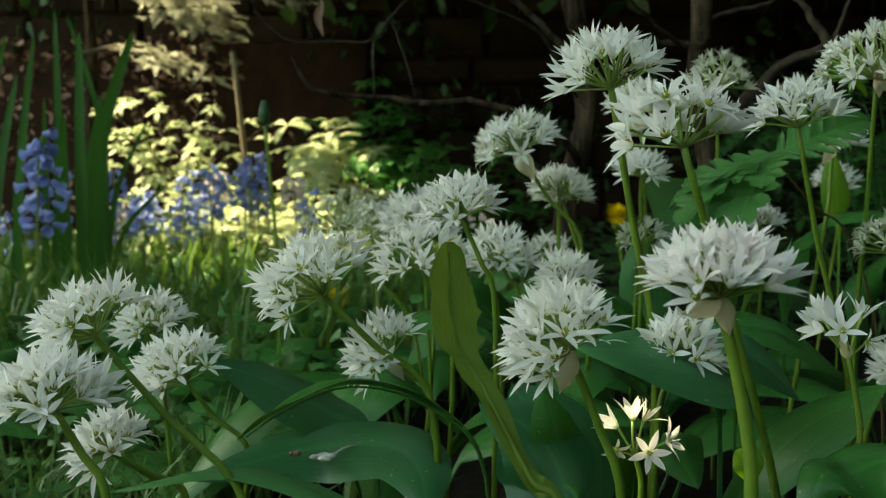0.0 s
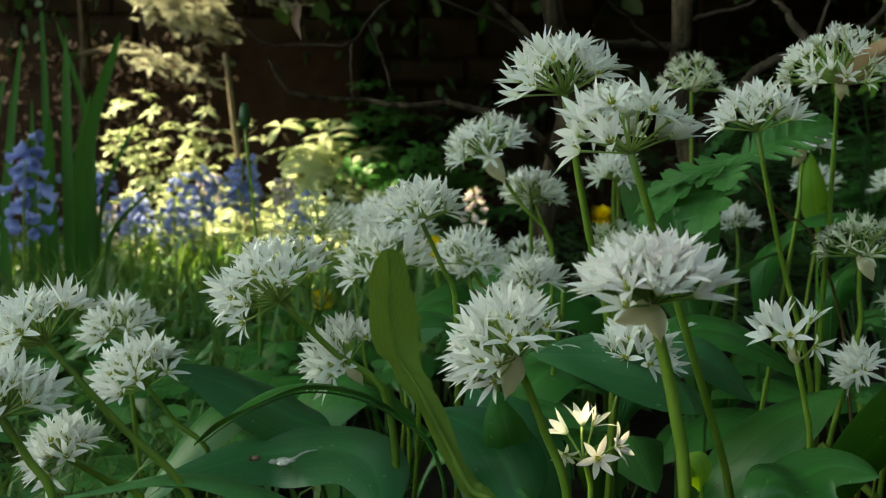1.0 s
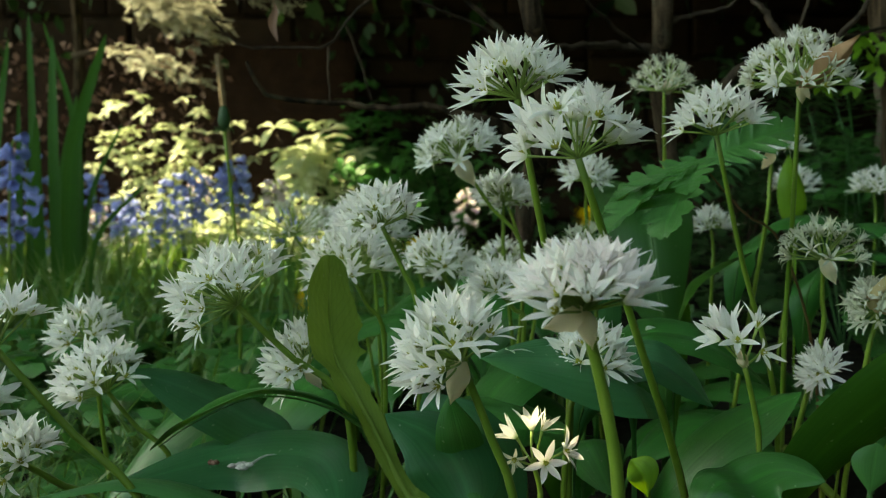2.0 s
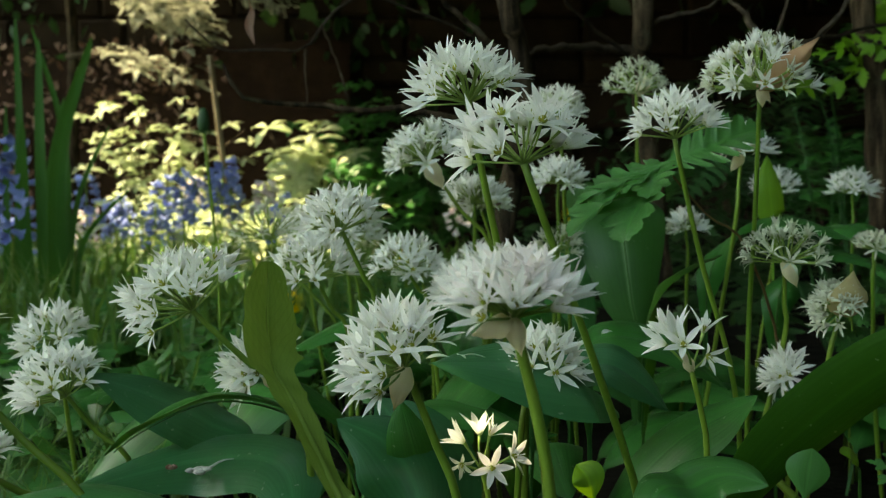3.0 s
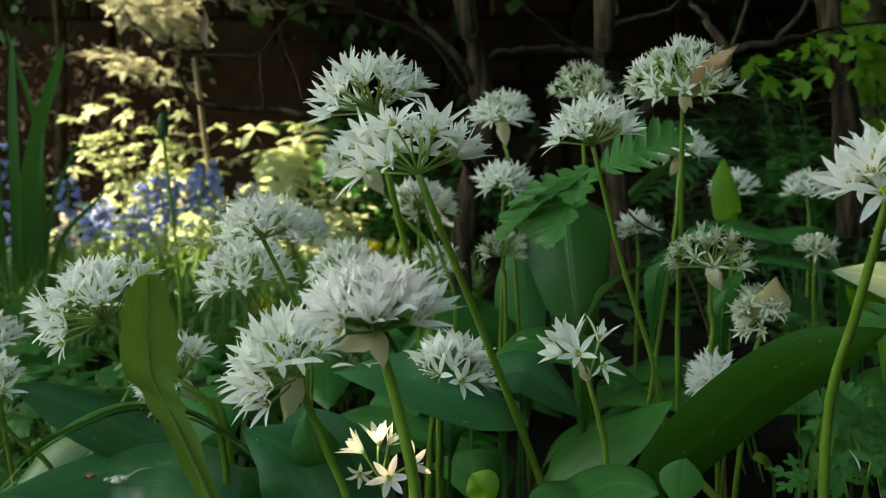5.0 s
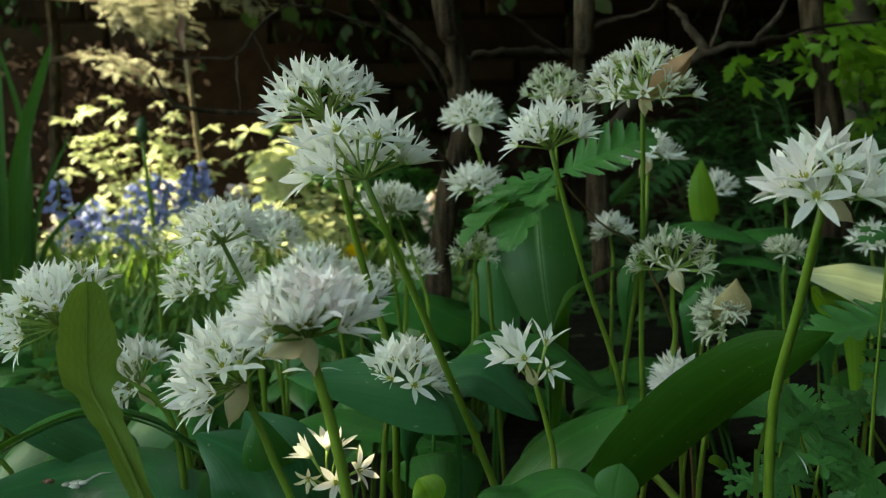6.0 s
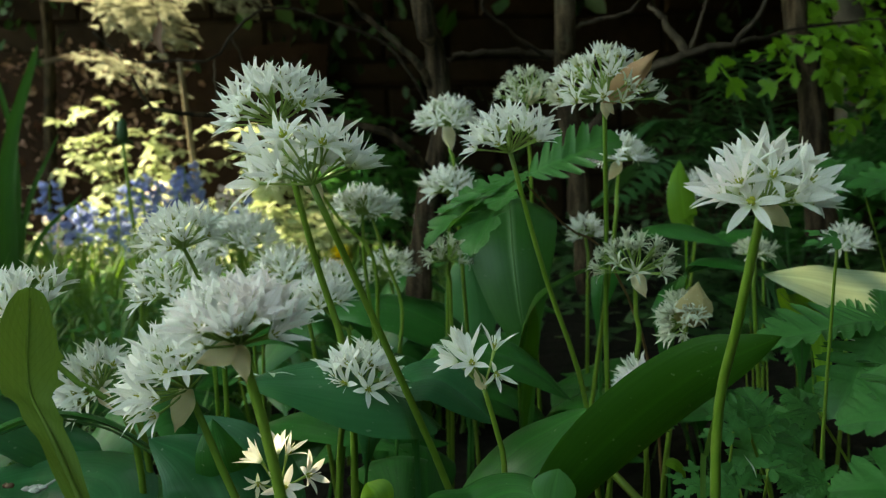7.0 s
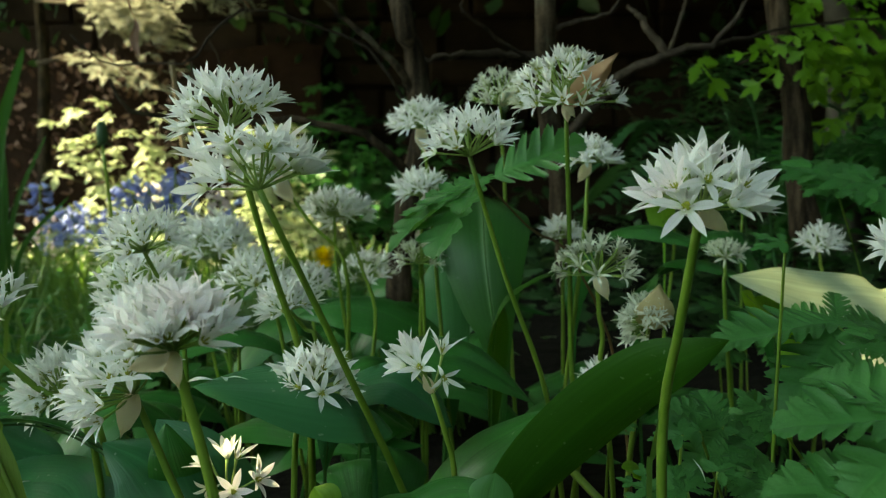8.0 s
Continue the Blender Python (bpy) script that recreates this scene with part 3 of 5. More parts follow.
# ---- leaves of the wild garlic ----
def garlic_leaf(points, width, up=(0, -0.3, 1), start=0.35, fold=0.0, wave=0.02, peak=0.45, curl=-0.25, material=None, label="", rib_material=None, groove=0.03, rib_side=-1, **more):
    pts = [Vector(p) for p in points]
    root = Vector((pts[0].x, pts[0].y, -0.003))
    if pts[0].z > 0.01:
        pts.insert(0, root)
    o = pts[0].copy()
    garlic_leaf.n += 1
    s = blade([p - o for p in pts], width, up, start, fold, wave, 32, 12, peak, 0.85, 0.05, garlic_leaf.n * 1.3, curl, groove, **more)
    leaf = tagged(new("wild_garlic_leaf", s.mesh("wild_garlic_leaf", material or GARLIC_LEAF)), label or "broad dark green wild garlic leaf among the stems",
                  "leaf", "wild garlic leaves in the bed")
    leaf.location = o
    rib = Shape()
    path = spline([p - o for p in pts], 26)
    n0 = 2
    rib.tube([p + Vector(up).normalized() * rib_side * (0.0006 + 0.03 * width) for p in path[n0:25]], [max(0.0003, 0.0010 * (1 - (i + n0) / 25)) for i in range(25 - n0)], 5)
    part("midrib", rib.mesh("midrib", rib_material or RIB), leaf, "paler green midrib")
    return leaf


garlic_leaf.n = 0
garlic_leaf([(-0.0052, 0.4000, 0.0675), (-0.0147, 0.4300, 0.0949), (-0.0538, 0.4500, 0.0924), (-0.1020, 0.4200, 0.0859)], 0.040, (0.1, -0.6, 1), 0.3, wave=0.008, label="broad dark green leaf spotted with a pale dropping", material=SHEEN_LEAF)
garlic_leaf([(-0.0046, 0.3600, 0.0728), (-0.0316, 0.3600, 0.0944), (-0.0720, 0.3700, 0.1039), (-0.1167, 0.3700, 0.0955)], 0.024, (0, 0.1, 1), 0.3, material=LIT_LEAF)
garlic_leaf([(-0.0300, 0.4700, 0.0850), (-0.0520, 0.4700, 0.1040), (-0.0745, 0.4600, 0.1185), (-0.0979, 0.4500, 0.1290)], 0.036, (-0.05, -0.6, 1.0), 0.3, material=SHEEN_LEAF)
garlic_leaf([(0.0171, 0.4200, 0.0882), (-0.0054, 0.4200, 0.1166), (-0.0367, 0.4200, 0.1245), (-0.0621, 0.4100, 0.1163), (-0.0797, 0.4100, 0.1042)], 0.018, (0, 0.15, 1), 0.3, fold=0.5)
garlic_leaf([(0.1100, 0.4200, 0.1100), (0.1050, 0.4080, 0.1330), (0.0910, 0.3960, 0.1400), (0.0690, 0.3880, 0.1430), (0.0470, 0.3800, 0.1445)], 0.050, (0.05, -0.5, 1), 0.22, peak=0.4, material=SHEEN_LEAF, label="broad dark green leaf spread flat, dotted with pale specks")
garlic_leaf([(0.0890, 0.4350, 0.1000), (0.1000, 0.4300, 0.1290), (0.1170, 0.4250, 0.1370), (0.1310, 0.4230, 0.1290), (0.1420, 0.4220, 0.1180)], 0.034, (0.25, -0.45, 1), 0.2, fold=0.2, material=SHEEN_LEAF)
garlic_leaf([(0.1000, 0.4850, 0.1050), (0.1180, 0.4780, 0.1380), (0.1430, 0.4750, 0.1400), (0.1620, 0.4720, 0.1310), (0.1790, 0.4700, 0.1170)], 0.034, (0.2, -0.35, 1), 0.2, fold=0.15)
garlic_leaf([(0.1163, 0.4500, 0.0497), (0.1297, 0.4450, 0.0793), (0.1487, 0.4400, 0.1021), (0.1670, 0.4350, 0.1141), (0.1802, 0.4300, 0.1220)], 0.037, (-0.25, -0.4, 1), 0.12, peak=0.55)
garlic_leaf([(0.1395, 0.3850, 0.0640), (0.1564, 0.3800, 0.0915), (0.1701, 0.3750, 0.1120), (0.1914, 0.3680, 0.1340), (0.2094, 0.3600, 0.1490), (0.2221, 0.3550, 0.1555), (0.2350, 0.3520, 0.1615)], 0.0265, (0.35, -0.9, 0.15), 0.16, fold=0.06, wave=0.012, peak=0.46, groove=0.0, material=SHADED_LEAF, label="long dark green wild garlic leaf arching up to a point")
garlic_leaf([(0.1730, 0.6600, 0.1060), (0.1690, 0.6620, 0.1400), (0.1662, 0.6700, 0.1720), (0.1660, 0.6900, 0.1985), (0.1665, 0.7200, 0.2090), (0.1670, 0.7600, 0.2060), (0.1670, 0.7900, 0.1950)], 0.064, (0.05, -0.9, 0.35), 0.02, fold=-0.03, wave=0.0, peak=0.60, label="broad upright green leaf with a pale midrib, folding back", material=UPRIGHT_LEAF, rib_side=-0.2)
garlic_leaf([(0.1403, 0.7300, 0.0876), (0.1392, 0.7350, 0.1263), (0.1378, 0.7400, 0.1535), (0.1423, 0.7500, 0.1766)], 0.036, (-0.3, -1, 0.2), 0.1, material=LIT_LEAF)
garlic_leaf([(0.1366, 0.7200, 0.0972), (0.1065, 0.7200, 0.1288), (0.0683, 0.7200, 0.1373), (0.0412, 0.7200, 0.1301)], 0.05, (0, -0.5, 1), 0.2)
garlic_leaf([(0.0378, 0.4000, 0.0631), (0.0436, 0.4050, 0.0878), (0.0380, 0.4050, 0.1097), (0.0264, 0.4100, 0.1263)], 0.046, (-0.1, -1, 0.25), 0.2, wave=0.006, material=SHEEN_LEAF)
garlic_leaf([(0.0439, 0.3700, 0.0792), (0.0413, 0.3750, 0.1021), (0.0306, 0.3800, 0.1162), (0.0128, 0.3850, 0.1235)], 0.036, (0, -0.6, 0.9), 0.3, wave=0.008, material=SHEEN_LEAF)
# The glare of the sun patch is partly in these three leaves' pale colours.
garlic_leaf([(0.3954, 0.5600, 0.1386), (0.3673, 0.5500, 0.1537), (0.3320, 0.5500, 0.1582), (0.3114, 0.5500, 0.1631), (0.2893, 0.5550, 0.1658)], 0.036, (-0.6, -0.5, 0.65), 0.10, material=SUN_PALE_LEAF, label="broad green leaf coloured pale for the patch of sun half over it")
garlic_leaf([(0.3673, 0.5500, 0.1018), (0.3555, 0.5500, 0.1258), (0.3419, 0.5450, 0.1327), (0.3227, 0.5400, 0.1367)], 0.022, (-0.5, -0.5, 0.65), 0.15, material=SUN_WASHED_LEAF, label="green leaf coloured pale for the patch of sun on it")
garlic_leaf([(0.3819, 0.5300, 0.0995), (0.3676, 0.5300, 0.1171), (0.3505, 0.5300, 0.1232), (0.3335, 0.5300, 0.1207)], 0.030, (-0.3, -0.5, 0.8), 0.12, material=SUN_WASHED_LEAF, label="green leaf coloured pale for the patch of sun on it")


garlic_leaf([(0.1503, 0.2850, 0.1106), (0.1496, 0.2850, 0.1199), (0.1510, 0.2860, 0.1274), (0.1528, 0.2880, 0.1350)], 0.0125, (0.1, -1, 0.3), 0.55, fold=0.1, peak=0.6, material=HERB_LEAF, label="short rounded young green leaf low in the bed")
# The lime colour here stands for a fleck of sun on the leaf.
garlic_leaf([(0.1015, 0.3430, 0.0974), (0.1006, 0.3430, 0.1049), (0.0988, 0.3430, 0.1123), (0.0953, 0.3450, 0.1163)], 0.012, (0.3, -1, 0.3), 0.5, fold=0.4, peak=0.55, material=LIME_LEAF, label="small curled leaf low in the bed, yellow-green as if sunlit")
garlic_leaf([(0.1155, 0.3300, 0.1009), (0.1332, 0.3400, 0.1106), (0.1442, 0.3400, 0.1142), (0.1538, 0.3300, 0.1132)], 0.026, (0.0, -0.5, 1), 0.2, wave=0.03)
garlic_leaf([(0.0482, 0.3700, 0.0848), (0.0436, 0.3800, 0.1023), (0.0397, 0.3800, 0.1188), (0.0363, 0.3850, 0.1302)], 0.02, (0.5, -1, 0.2), 0.3)
garlic_leaf([(0.3189, 0.8600, 0.1662), (0.3178, 0.8600, 0.1881), (0.3149, 0.8600, 0.2120), (0.3157, 0.8700, 0.2340)], 0.025, (0.1, -1, 0.3), 0.25, material=LIME_LEAF, label="upright yellow-green leaf behind the flower stems")
# dark leaves behind the tall stems
garlic_leaf([(0.2260, 0.7000, 0.1400), (0.2430, 0.6900, 0.1800), (0.2640, 0.6700, 0.1890), (0.2830, 0.6500, 0.1830), (0.2980, 0.6400, 0.1750)], 0.042, (0.1, -0.25, 1), 0.15)
garlic_leaf([(0.2660, 0.6800, 0.1300), (0.2820, 0.6700, 0.1640), (0.2970, 0.6500, 0.1670), (0.3210, 0.6300, 0.1570)], 0.038, (0.1, -0.2, 1), 0.15)
garlic_leaf([(0.1650, 0.6000, 0.0900), (0.1700, 0.6000, 0.1440), (0.1880, 0.6100, 0.1600), (0.2170, 0.6300, 0.1680)], 0.030, (-0.4, 0.25, 1), 0.15, material=SHADED_LEAF)
# Sun on this folded edge is put in by the lime colour.
garlic_leaf([(0.3240, 0.5650, 0.1210), (0.3150, 0.5600, 0.1430), (0.3020, 0.5500, 0.1510), (0.2920, 0.5400, 0.1590)], 0.020, (-0.5, -0.7, 0.5), 0.15, material=LIME_LEAF, label="folded leaf edge coloured yellow-green as if sunlit")
garlic_leaf([(0.3570, 0.7000, 0.1280), (0.3350, 0.7000, 0.1770), (0.3180, 0.7200, 0.1820), (0.3000, 0.7400, 0.1760)], 0.044, (0.0, -0.2, 1), 0.15)
# unseen leaves beneath the slider, added to shade the gaps between the near stems
r = random.Random(57)
for k in range(140):
    x, y = r.uniform(-0.45, 0.6), r.uniform(-0.45, 0.31)
    a = r.uniform(0, 6.28)
    d = Vector((math.cos(a), math.sin(a), 0))
    ln, h = r.uniform(0.07, 0.11), r.uniform(0.05, 0.085)
    p = Vector((x, y, 0))
    garlic_leaf([p, p + d * ln * 0.2 + Vector((0, 0, h * 0.75)), p + d * ln * 0.6 + Vector((0, 0, h)), p + d * ln * 1.2 + Vector((0, 0, h * r.uniform(0.4, 0.8)))], r.uniform(0.04, 0.055),
                (r.uniform(-0.4, 0.4), r.uniform(-0.4, 0.4), 1), 0.25)


# ---- dandelion leaf ----
def toothed_leaf(points, width, up, label):
    """A long leaf with a few backward teeth, a rounded tip and a pale fleshy midrib."""
    pts = [Vector(p) for p in points]
    pts.insert(0, Vector((pts[0].x + 0.006, pts[0].y, -0.003)))
    o = pts[0].copy()
    path = spline([p - o for p in pts], 60)
    s = Shape()
    rows, uvs = [], []
    up = Vector(up)
    for i, p in enumerate(path):
        v = i / 59
        t = (path[min(59, i + 1)] - path[max(0, i - 1)]).normalized()
        n = (up - t * up.dot(t)).normalized()
        side = t.cross(n)
        w = min(1, max(0, (v - 0.62) / 0.38))
        if w > 0:
            k = min(7, sum(w >= q for q in (0.1, 0.2, 0.4, 0.65, 0.85, 0.95, 1.01)))
            edge = ((0.0, 0.52), (0.1, 0.80), (0.2, 0.88), (0.4, 0.97), (0.65, 0.86), (0.85, 0.66), (0.95, 0.45), (1.0, 0.12))
            (w0, b0), (w1, b1) = edge[min(k, 6)], edge[min(k, 6) + 1]
            body = b0 + (b1 - b0) * (w - w0) / (w1 - w0)
        else:
            body = 0.29 + 0.23 * max(0.0, (v - 0.3) / 0.32) + 0.03 * math.sin(47 * v)
        tooth = 0.20 * max(0, 1 - abs(v - 0.775) / 0.018) + 0.24 * max(0, 1 - abs(v - 0.665) / 0.022) + 0.12 * max(0, 1 - abs(v - 0.53) / 0.015) + 0.09 * max(0, 1 - abs(v - 0.86) / 0.014)
        row, uv = [], []
        for j in range(9):
            u = j / 4 - 1
            h = width * 0.5 * (body * (1 - 0.16 * w) + tooth if u > 0 else body * (1 + 0.08 * w) + 0.35 * tooth)
            row.append(p + side * u * h + n * (0.22 * abs(u) * h + 0.0006 * math.sin(37 * v + 3 * u)))
            uv.append((0.5 + 0.5 * u, v))
        rows.append(row)
        uvs.append(uv)
    s.grid(rows, uvs)
    leaf = tagged(new("dandelion_leaf", s.mesh("dandelion_leaf", DANDELION_LEAF)), label, "leaf")
    leaf.location = o
    rib = Shape()
    rib.tube([p + up.normalized() * 0.0004 for p in path[2:58]], [0.0013 * max(0.0, 1 - i / 40) + 0.0003 for i in range(56)], 6)
    part("midrib", rib.mesh("midrib", DANDELION_LEAF), leaf, "fleshy olive midrib")


toothed_leaf([(0.0330, 0.2850, 0.1056), (0.0232, 0.2870, 0.1228), (0.0111, 0.2930, 0.1457), (0.0038, 0.2980, 0.1576), (0.0018, 0.3030, 0.1714), (0.0018, 0.3070, 0.1860)], 0.0194, (0.75, -0.8, 0.1),
             "upright olive-green dandelion leaf with a toothed stalk")


# ---- ground ----
def ground_height(x, y):
    return 0.02 * noise.noise(Vector((x * 1.7, y * 1.7, 0))) * min(1, max(0, y - 0.7)) + 0.05 * max(0, min(1.0, (y - 2.2)))


s = Shape()
xs = [-60, -20, -8] + [-4 + 0.2 * i for i in range(41)] + [8, 20, 60]
ys = [-60, -20, -8] + [-3 + 0.2 * i for i in range(36)] + [8, 20, 60]
s.grid([[(x, y, ground_height(x, y) - 0.004) for x in xs] for y in ys])
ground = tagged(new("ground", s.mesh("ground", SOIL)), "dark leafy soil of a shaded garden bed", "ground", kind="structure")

# ---- garden wall ----
WALL_Y = 3.75
s = Shape()
r = random.Random(3)


def box(s, x0, x1, y0, y1, z0, z1, e=0.0):
    """A block with its front edges worn back by e."""
    b = len(s.v)
    pts = [(x0, y1, z0), (x1, y1, z0), (x1, y1, z1), (x0, y1, z1), (x0, y0 + e, z0), (x1, y0 + e, z0), (x1, y0 + e, z1), (x0, y0 + e, z1),
           (x0 + e, y0, z0 + e), (x1 - e, y0, z0 + e), (x1 - e, y0, z1 - e), (x0 + e, y0, z1 - e)]
    s.v += pts
    s.uv += [(0, 0)] * 12
    s.f += [tuple(b + i for i in q) for q in ((0, 1, 2, 3), (0, 4, 5, 1), (1, 5, 6, 2), (2, 6, 7, 3), (3, 7, 4, 0),
                                               (4, 8, 9, 5), (5, 9, 10, 6), (6, 10, 11, 7), (7, 11, 8, 4), (8, 11, 10, 9))]


wall = Shape()
box(wall, -6, 6, WALL_Y + 0.02, WALL_Y + 0.4, -0.1, 2.4)
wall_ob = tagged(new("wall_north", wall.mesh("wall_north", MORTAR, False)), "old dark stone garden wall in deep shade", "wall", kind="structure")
z = 0.0
while z < 1.6:
    h = r.uniform(0.08, 0.17)
    x = -2.6 + r.uniform(-0.2, 0)
    while x < 2.6:
        w = r.uniform(0.14, 0.42)
        st = Shape()
        box(st, x + 0.002, x + w - 0.002, WALL_Y - r.uniform(0.0, 0.03), WALL_Y + 0.1, z + r.uniform(0.0, 0.005), z + h - r.uniform(0.001, 0.006), 0.012)
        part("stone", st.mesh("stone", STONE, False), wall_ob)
        x += w
    z += h


# Side walls out of view, added to limit the low skylight.
for name, x, h in (("wall_west", -3.1, 0.85), ("wall_east", 2.8, 2.6)):
    side = Shape()
    box(side, x - 0.2, x + 0.2, -1.9, WALL_Y, -0.1, h, 0.01)
    tagged(new(name, side.mesh(name, UNSEEN_WALL, False)), "unseen green wall added beside the bed to cut side light", "wall", kind="structure")


# ---- trees: slender trunks, with unseen crowns and trees added to shade the bed ----
def leaf_cloud(s, centre, spread, count, size, r, droop=0.3, flat=False):
    """Many small leaves scattered about a centre."""
    for _ in range(count):
        p = Vector(centre) + Vector((r.gauss(0, spread[0]), r.gauss(0, spread[1]), r.gauss(0, spread[2])))
        d = Vector((r.uniform(-1, 1), r.uniform(-1, 1), r.uniform(-1, 0.5) - droop)).normalized()
        side = d.orthogonal().normalized()
        side = Matrix.Rotation(r.uniform(0, 6.28), 3, d) @ side
        if flat:
            d = Vector((d.x, d.y, d.z * 0.25 - 0.08)).normalized()
            side = (d.cross(Vector((r.uniform(-0.45, 0.45), r.uniform(-0.9, 0.25), 1)))).normalized()
        n = d.cross(side)
        ln, w = size * r.uniform(0.7, 1.25), size * r.uniform(0.22, 0.34)
        b = len(s.v)
        s.v += [tuple(q) for q in (p, p + d * ln * 0.35 + side * w + n * w * 0.3, p + d * ln * 0.4, p + d * ln * 0.35 - side * w + n * w * 0.3,
                                   p + d * ln * 0.75 + side * w * 0.7 + n * w * 0.1, p + d * ln, p + d * ln * 0.75 - side * w * 0.7 + n * w * 0.1)]
        s.uv += [(0.5, 0), (0, 0.35), (0.5, 0.4), (1, 0.35), (0.1, 0.7), (0.5, 1), (0.9, 0.7)]
        s.f += [(b, b + 2, b + 1), (b, b + 3, b + 2), (b + 2, b + 5, b + 4, b + 1), (b + 2, b + 3, b + 6, b + 5)]


def branch_path(points, n=14, wobble=0.01, r=rng):
    p = spline(points, n)
    return [q + Vector((r.uniform(-1, 1), r.uniform(-1, 1), r.uniform(-1, 1))) * wobble for q in p]


def in_fleck(leaf):
    """True where a leaf of the unseen canopy would cut one of the narrow beams that fleck the herbs."""
    pts = [Vector(q) for q in leaf]
    for target, rad in FLECKS:
        off = [d - SUN_DIR * d.dot(SUN_DIR) for d in (q - Vector(target) for q in pts)]
        if off[0].length < 0.2 and any(a.lerp(b, 0.5).length < rad for a in off for b in off):
            return True
    return False


def in_gap(p):
    """True where the unseen canopy is left open, so that the sun reaches the shrub, the bluebells and a patch beside
    the herbs.
    """
    for target, rad in GAPS:
        d = Vector(p) - Vector(target)
        if d.dot(SUN_DIR) > 0 and (d - SUN_DIR * d.dot(SUN_DIR)).length < rad:
            return True
    return False


# Holes left in the added canopy: sunlit target and radius of each.
GAPS = [((-0.56, 3.0, 0.26), 0.31), ((-0.5, 2.4, 0.1), 0.28), ((-0.66, 2.92, 0.80), 0.10), ((-0.28, 1.8, 0.03), 0.13), ((0.087, 2.5, 0.18), 0.06), ((0.56, 1.19, 0.36), 0.05), ((-1.05, 3.55, 0.50), 0.05), ((-0.92, 3.55, 0.42), 0.04), ((-1.12, 3.5, 0.36), 0.05), ((0.54, 0.52, 0.13), 0.12), ((0.2385, 0.3600, 0.1204), 0.04)]
FLECKS = [((0.392, 0.549, 0.152), 0.012), ((0.338, 0.54, 0.141), 0.008), ((0.324, 0.5, 0.12), 0.008), ((0.0735, 0.350, 0.112), 0.009)]


def tree(label, trunk_pts, thick, limbs, crowns, leaf=DARK_LEAF, seed=1, bark=None, limb_bark=None):
    r = random.Random(seed)
    base = Vector(trunk_pts[0])
    t = tagged(new("tree"), label, "tree")
    t.location = base
    s = Shape()
    path = branch_path([Vector(p) - base for p in trunk_pts], 18, thick * 0.12, r)
    s.tube(path, [thick * (1.15 - 0.4 * i / 17 + 0.12 * math.sin(i * 1.9)) for i in range(18)], 10)
    part("trunk", s.mesh("trunk", bark or BARK), t)
    for pts, th in limbs:
        s = Shape()
        path = branch_path([Vector(p) - base for p in pts], 16, th * 0.5, r)
        s.tube(path, [th * (1 - 0.7 * i / 15) for i in range(16)], 7)
        part("limb", s.mesh("limb", limb_bark or TWIG), t)
    if crowns:
        s = Shape()
        for c, spread, count, size in crowns:
            part_s = Shape()
            leaf_cloud(part_s, Vector(c), spread, count, size, r)
            keep = Shape()
            for k in range(0, len(part_s.v), 7):
                if not in_gap(part_s.v[k]) and not in_gap(part_s.v[k + 5]) and not in_fleck(part_s.v[k:k + 7]):
                    b = len(keep.v)
                    keep.v += [tuple(Vector(q) - base) for q in part_s.v[k:k + 7]]
                    keep.uv += part_s.uv[k:k + 7]
                    keep.f += [(b, b + 2, b + 1), (b, b + 3, b + 2), (b + 2, b + 5, b + 4, b + 1), (b + 2, b + 3, b + 6, b + 5)]
            s.add(keep, Matrix.Identity(4))
        part("crown", s.mesh("crown", leaf), t)
    return t


# Crowns of these three trunks are out of view, placed to shade the wall.
tree("slender grey-brown tree trunk behind the garlic", [(0.0995, 0.9300, 0.1042), (0.1045, 0.9300, 0.1736), (0.1226, 0.9300, 0.2569), (0.1193, 0.9300, 0.3301), (0.1062, 0.9300, 0.3980), (0.1, 1.2, 0.8), (0.1, 1.6, 1.15)], 0.0098,
     [([(0.1209, 0.9300, 0.2911), (0.0982, 0.9100, 0.3280), (0.0569, 0.9000, 0.3604), (0.0410, 0.8800, 0.3849)], 0.004),
      ([(0.1203, 0.9300, 0.2177), (0.1022, 0.8800, 0.2388), (0.0763, 0.8600, 0.2609), (0.0337, 0.8580, 0.2716), (-0.0198, 0.8580, 0.2728), (-0.0534, 0.8550, 0.2770), (-0.0988, 0.8400, 0.2801), (-0.1183, 0.8300, 0.3050)], 0.0042)],
     [((0.0, 1.75, 1.15), (0.6, 0.2, 0.15), 4500, 0.08)], seed=11, limb_bark=BARK)
tree("slender dark tree trunk with bent side branches", [(0.2612, 1.0150, 0.1126), (0.2565, 1.0150, 0.1668), (0.2495, 1.0150, 0.2369), (0.2401, 1.0150, 0.3223), (0.2414, 1.0150, 0.4121), (0.25, 1.25, 0.9), (0.4, 1.7, 1.2)], 0.0102,
     [([(0.2403, 1.0150, 0.3382), (0.1941, 1.0000, 0.3399), (0.1515, 0.9600, 0.3332), (0.1213, 0.9500, 0.3276)], 0.005),
      ([(0.2578, 1.0150, 0.2581), (0.3011, 0.9800, 0.3121), (0.3464, 0.9500, 0.3304), (0.3814, 0.9500, 0.3372), (0.4116, 0.9500, 0.3761)], 0.006),
      ([(0.3424, 0.9550, 0.3287), (0.3217, 0.9500, 0.3582), (0.3069, 0.9500, 0.3733)], 0.0045)],
     [((0.5, 1.8, 1.15), (0.5, 0.2, 0.15), 4500, 0.08)], seed=12)
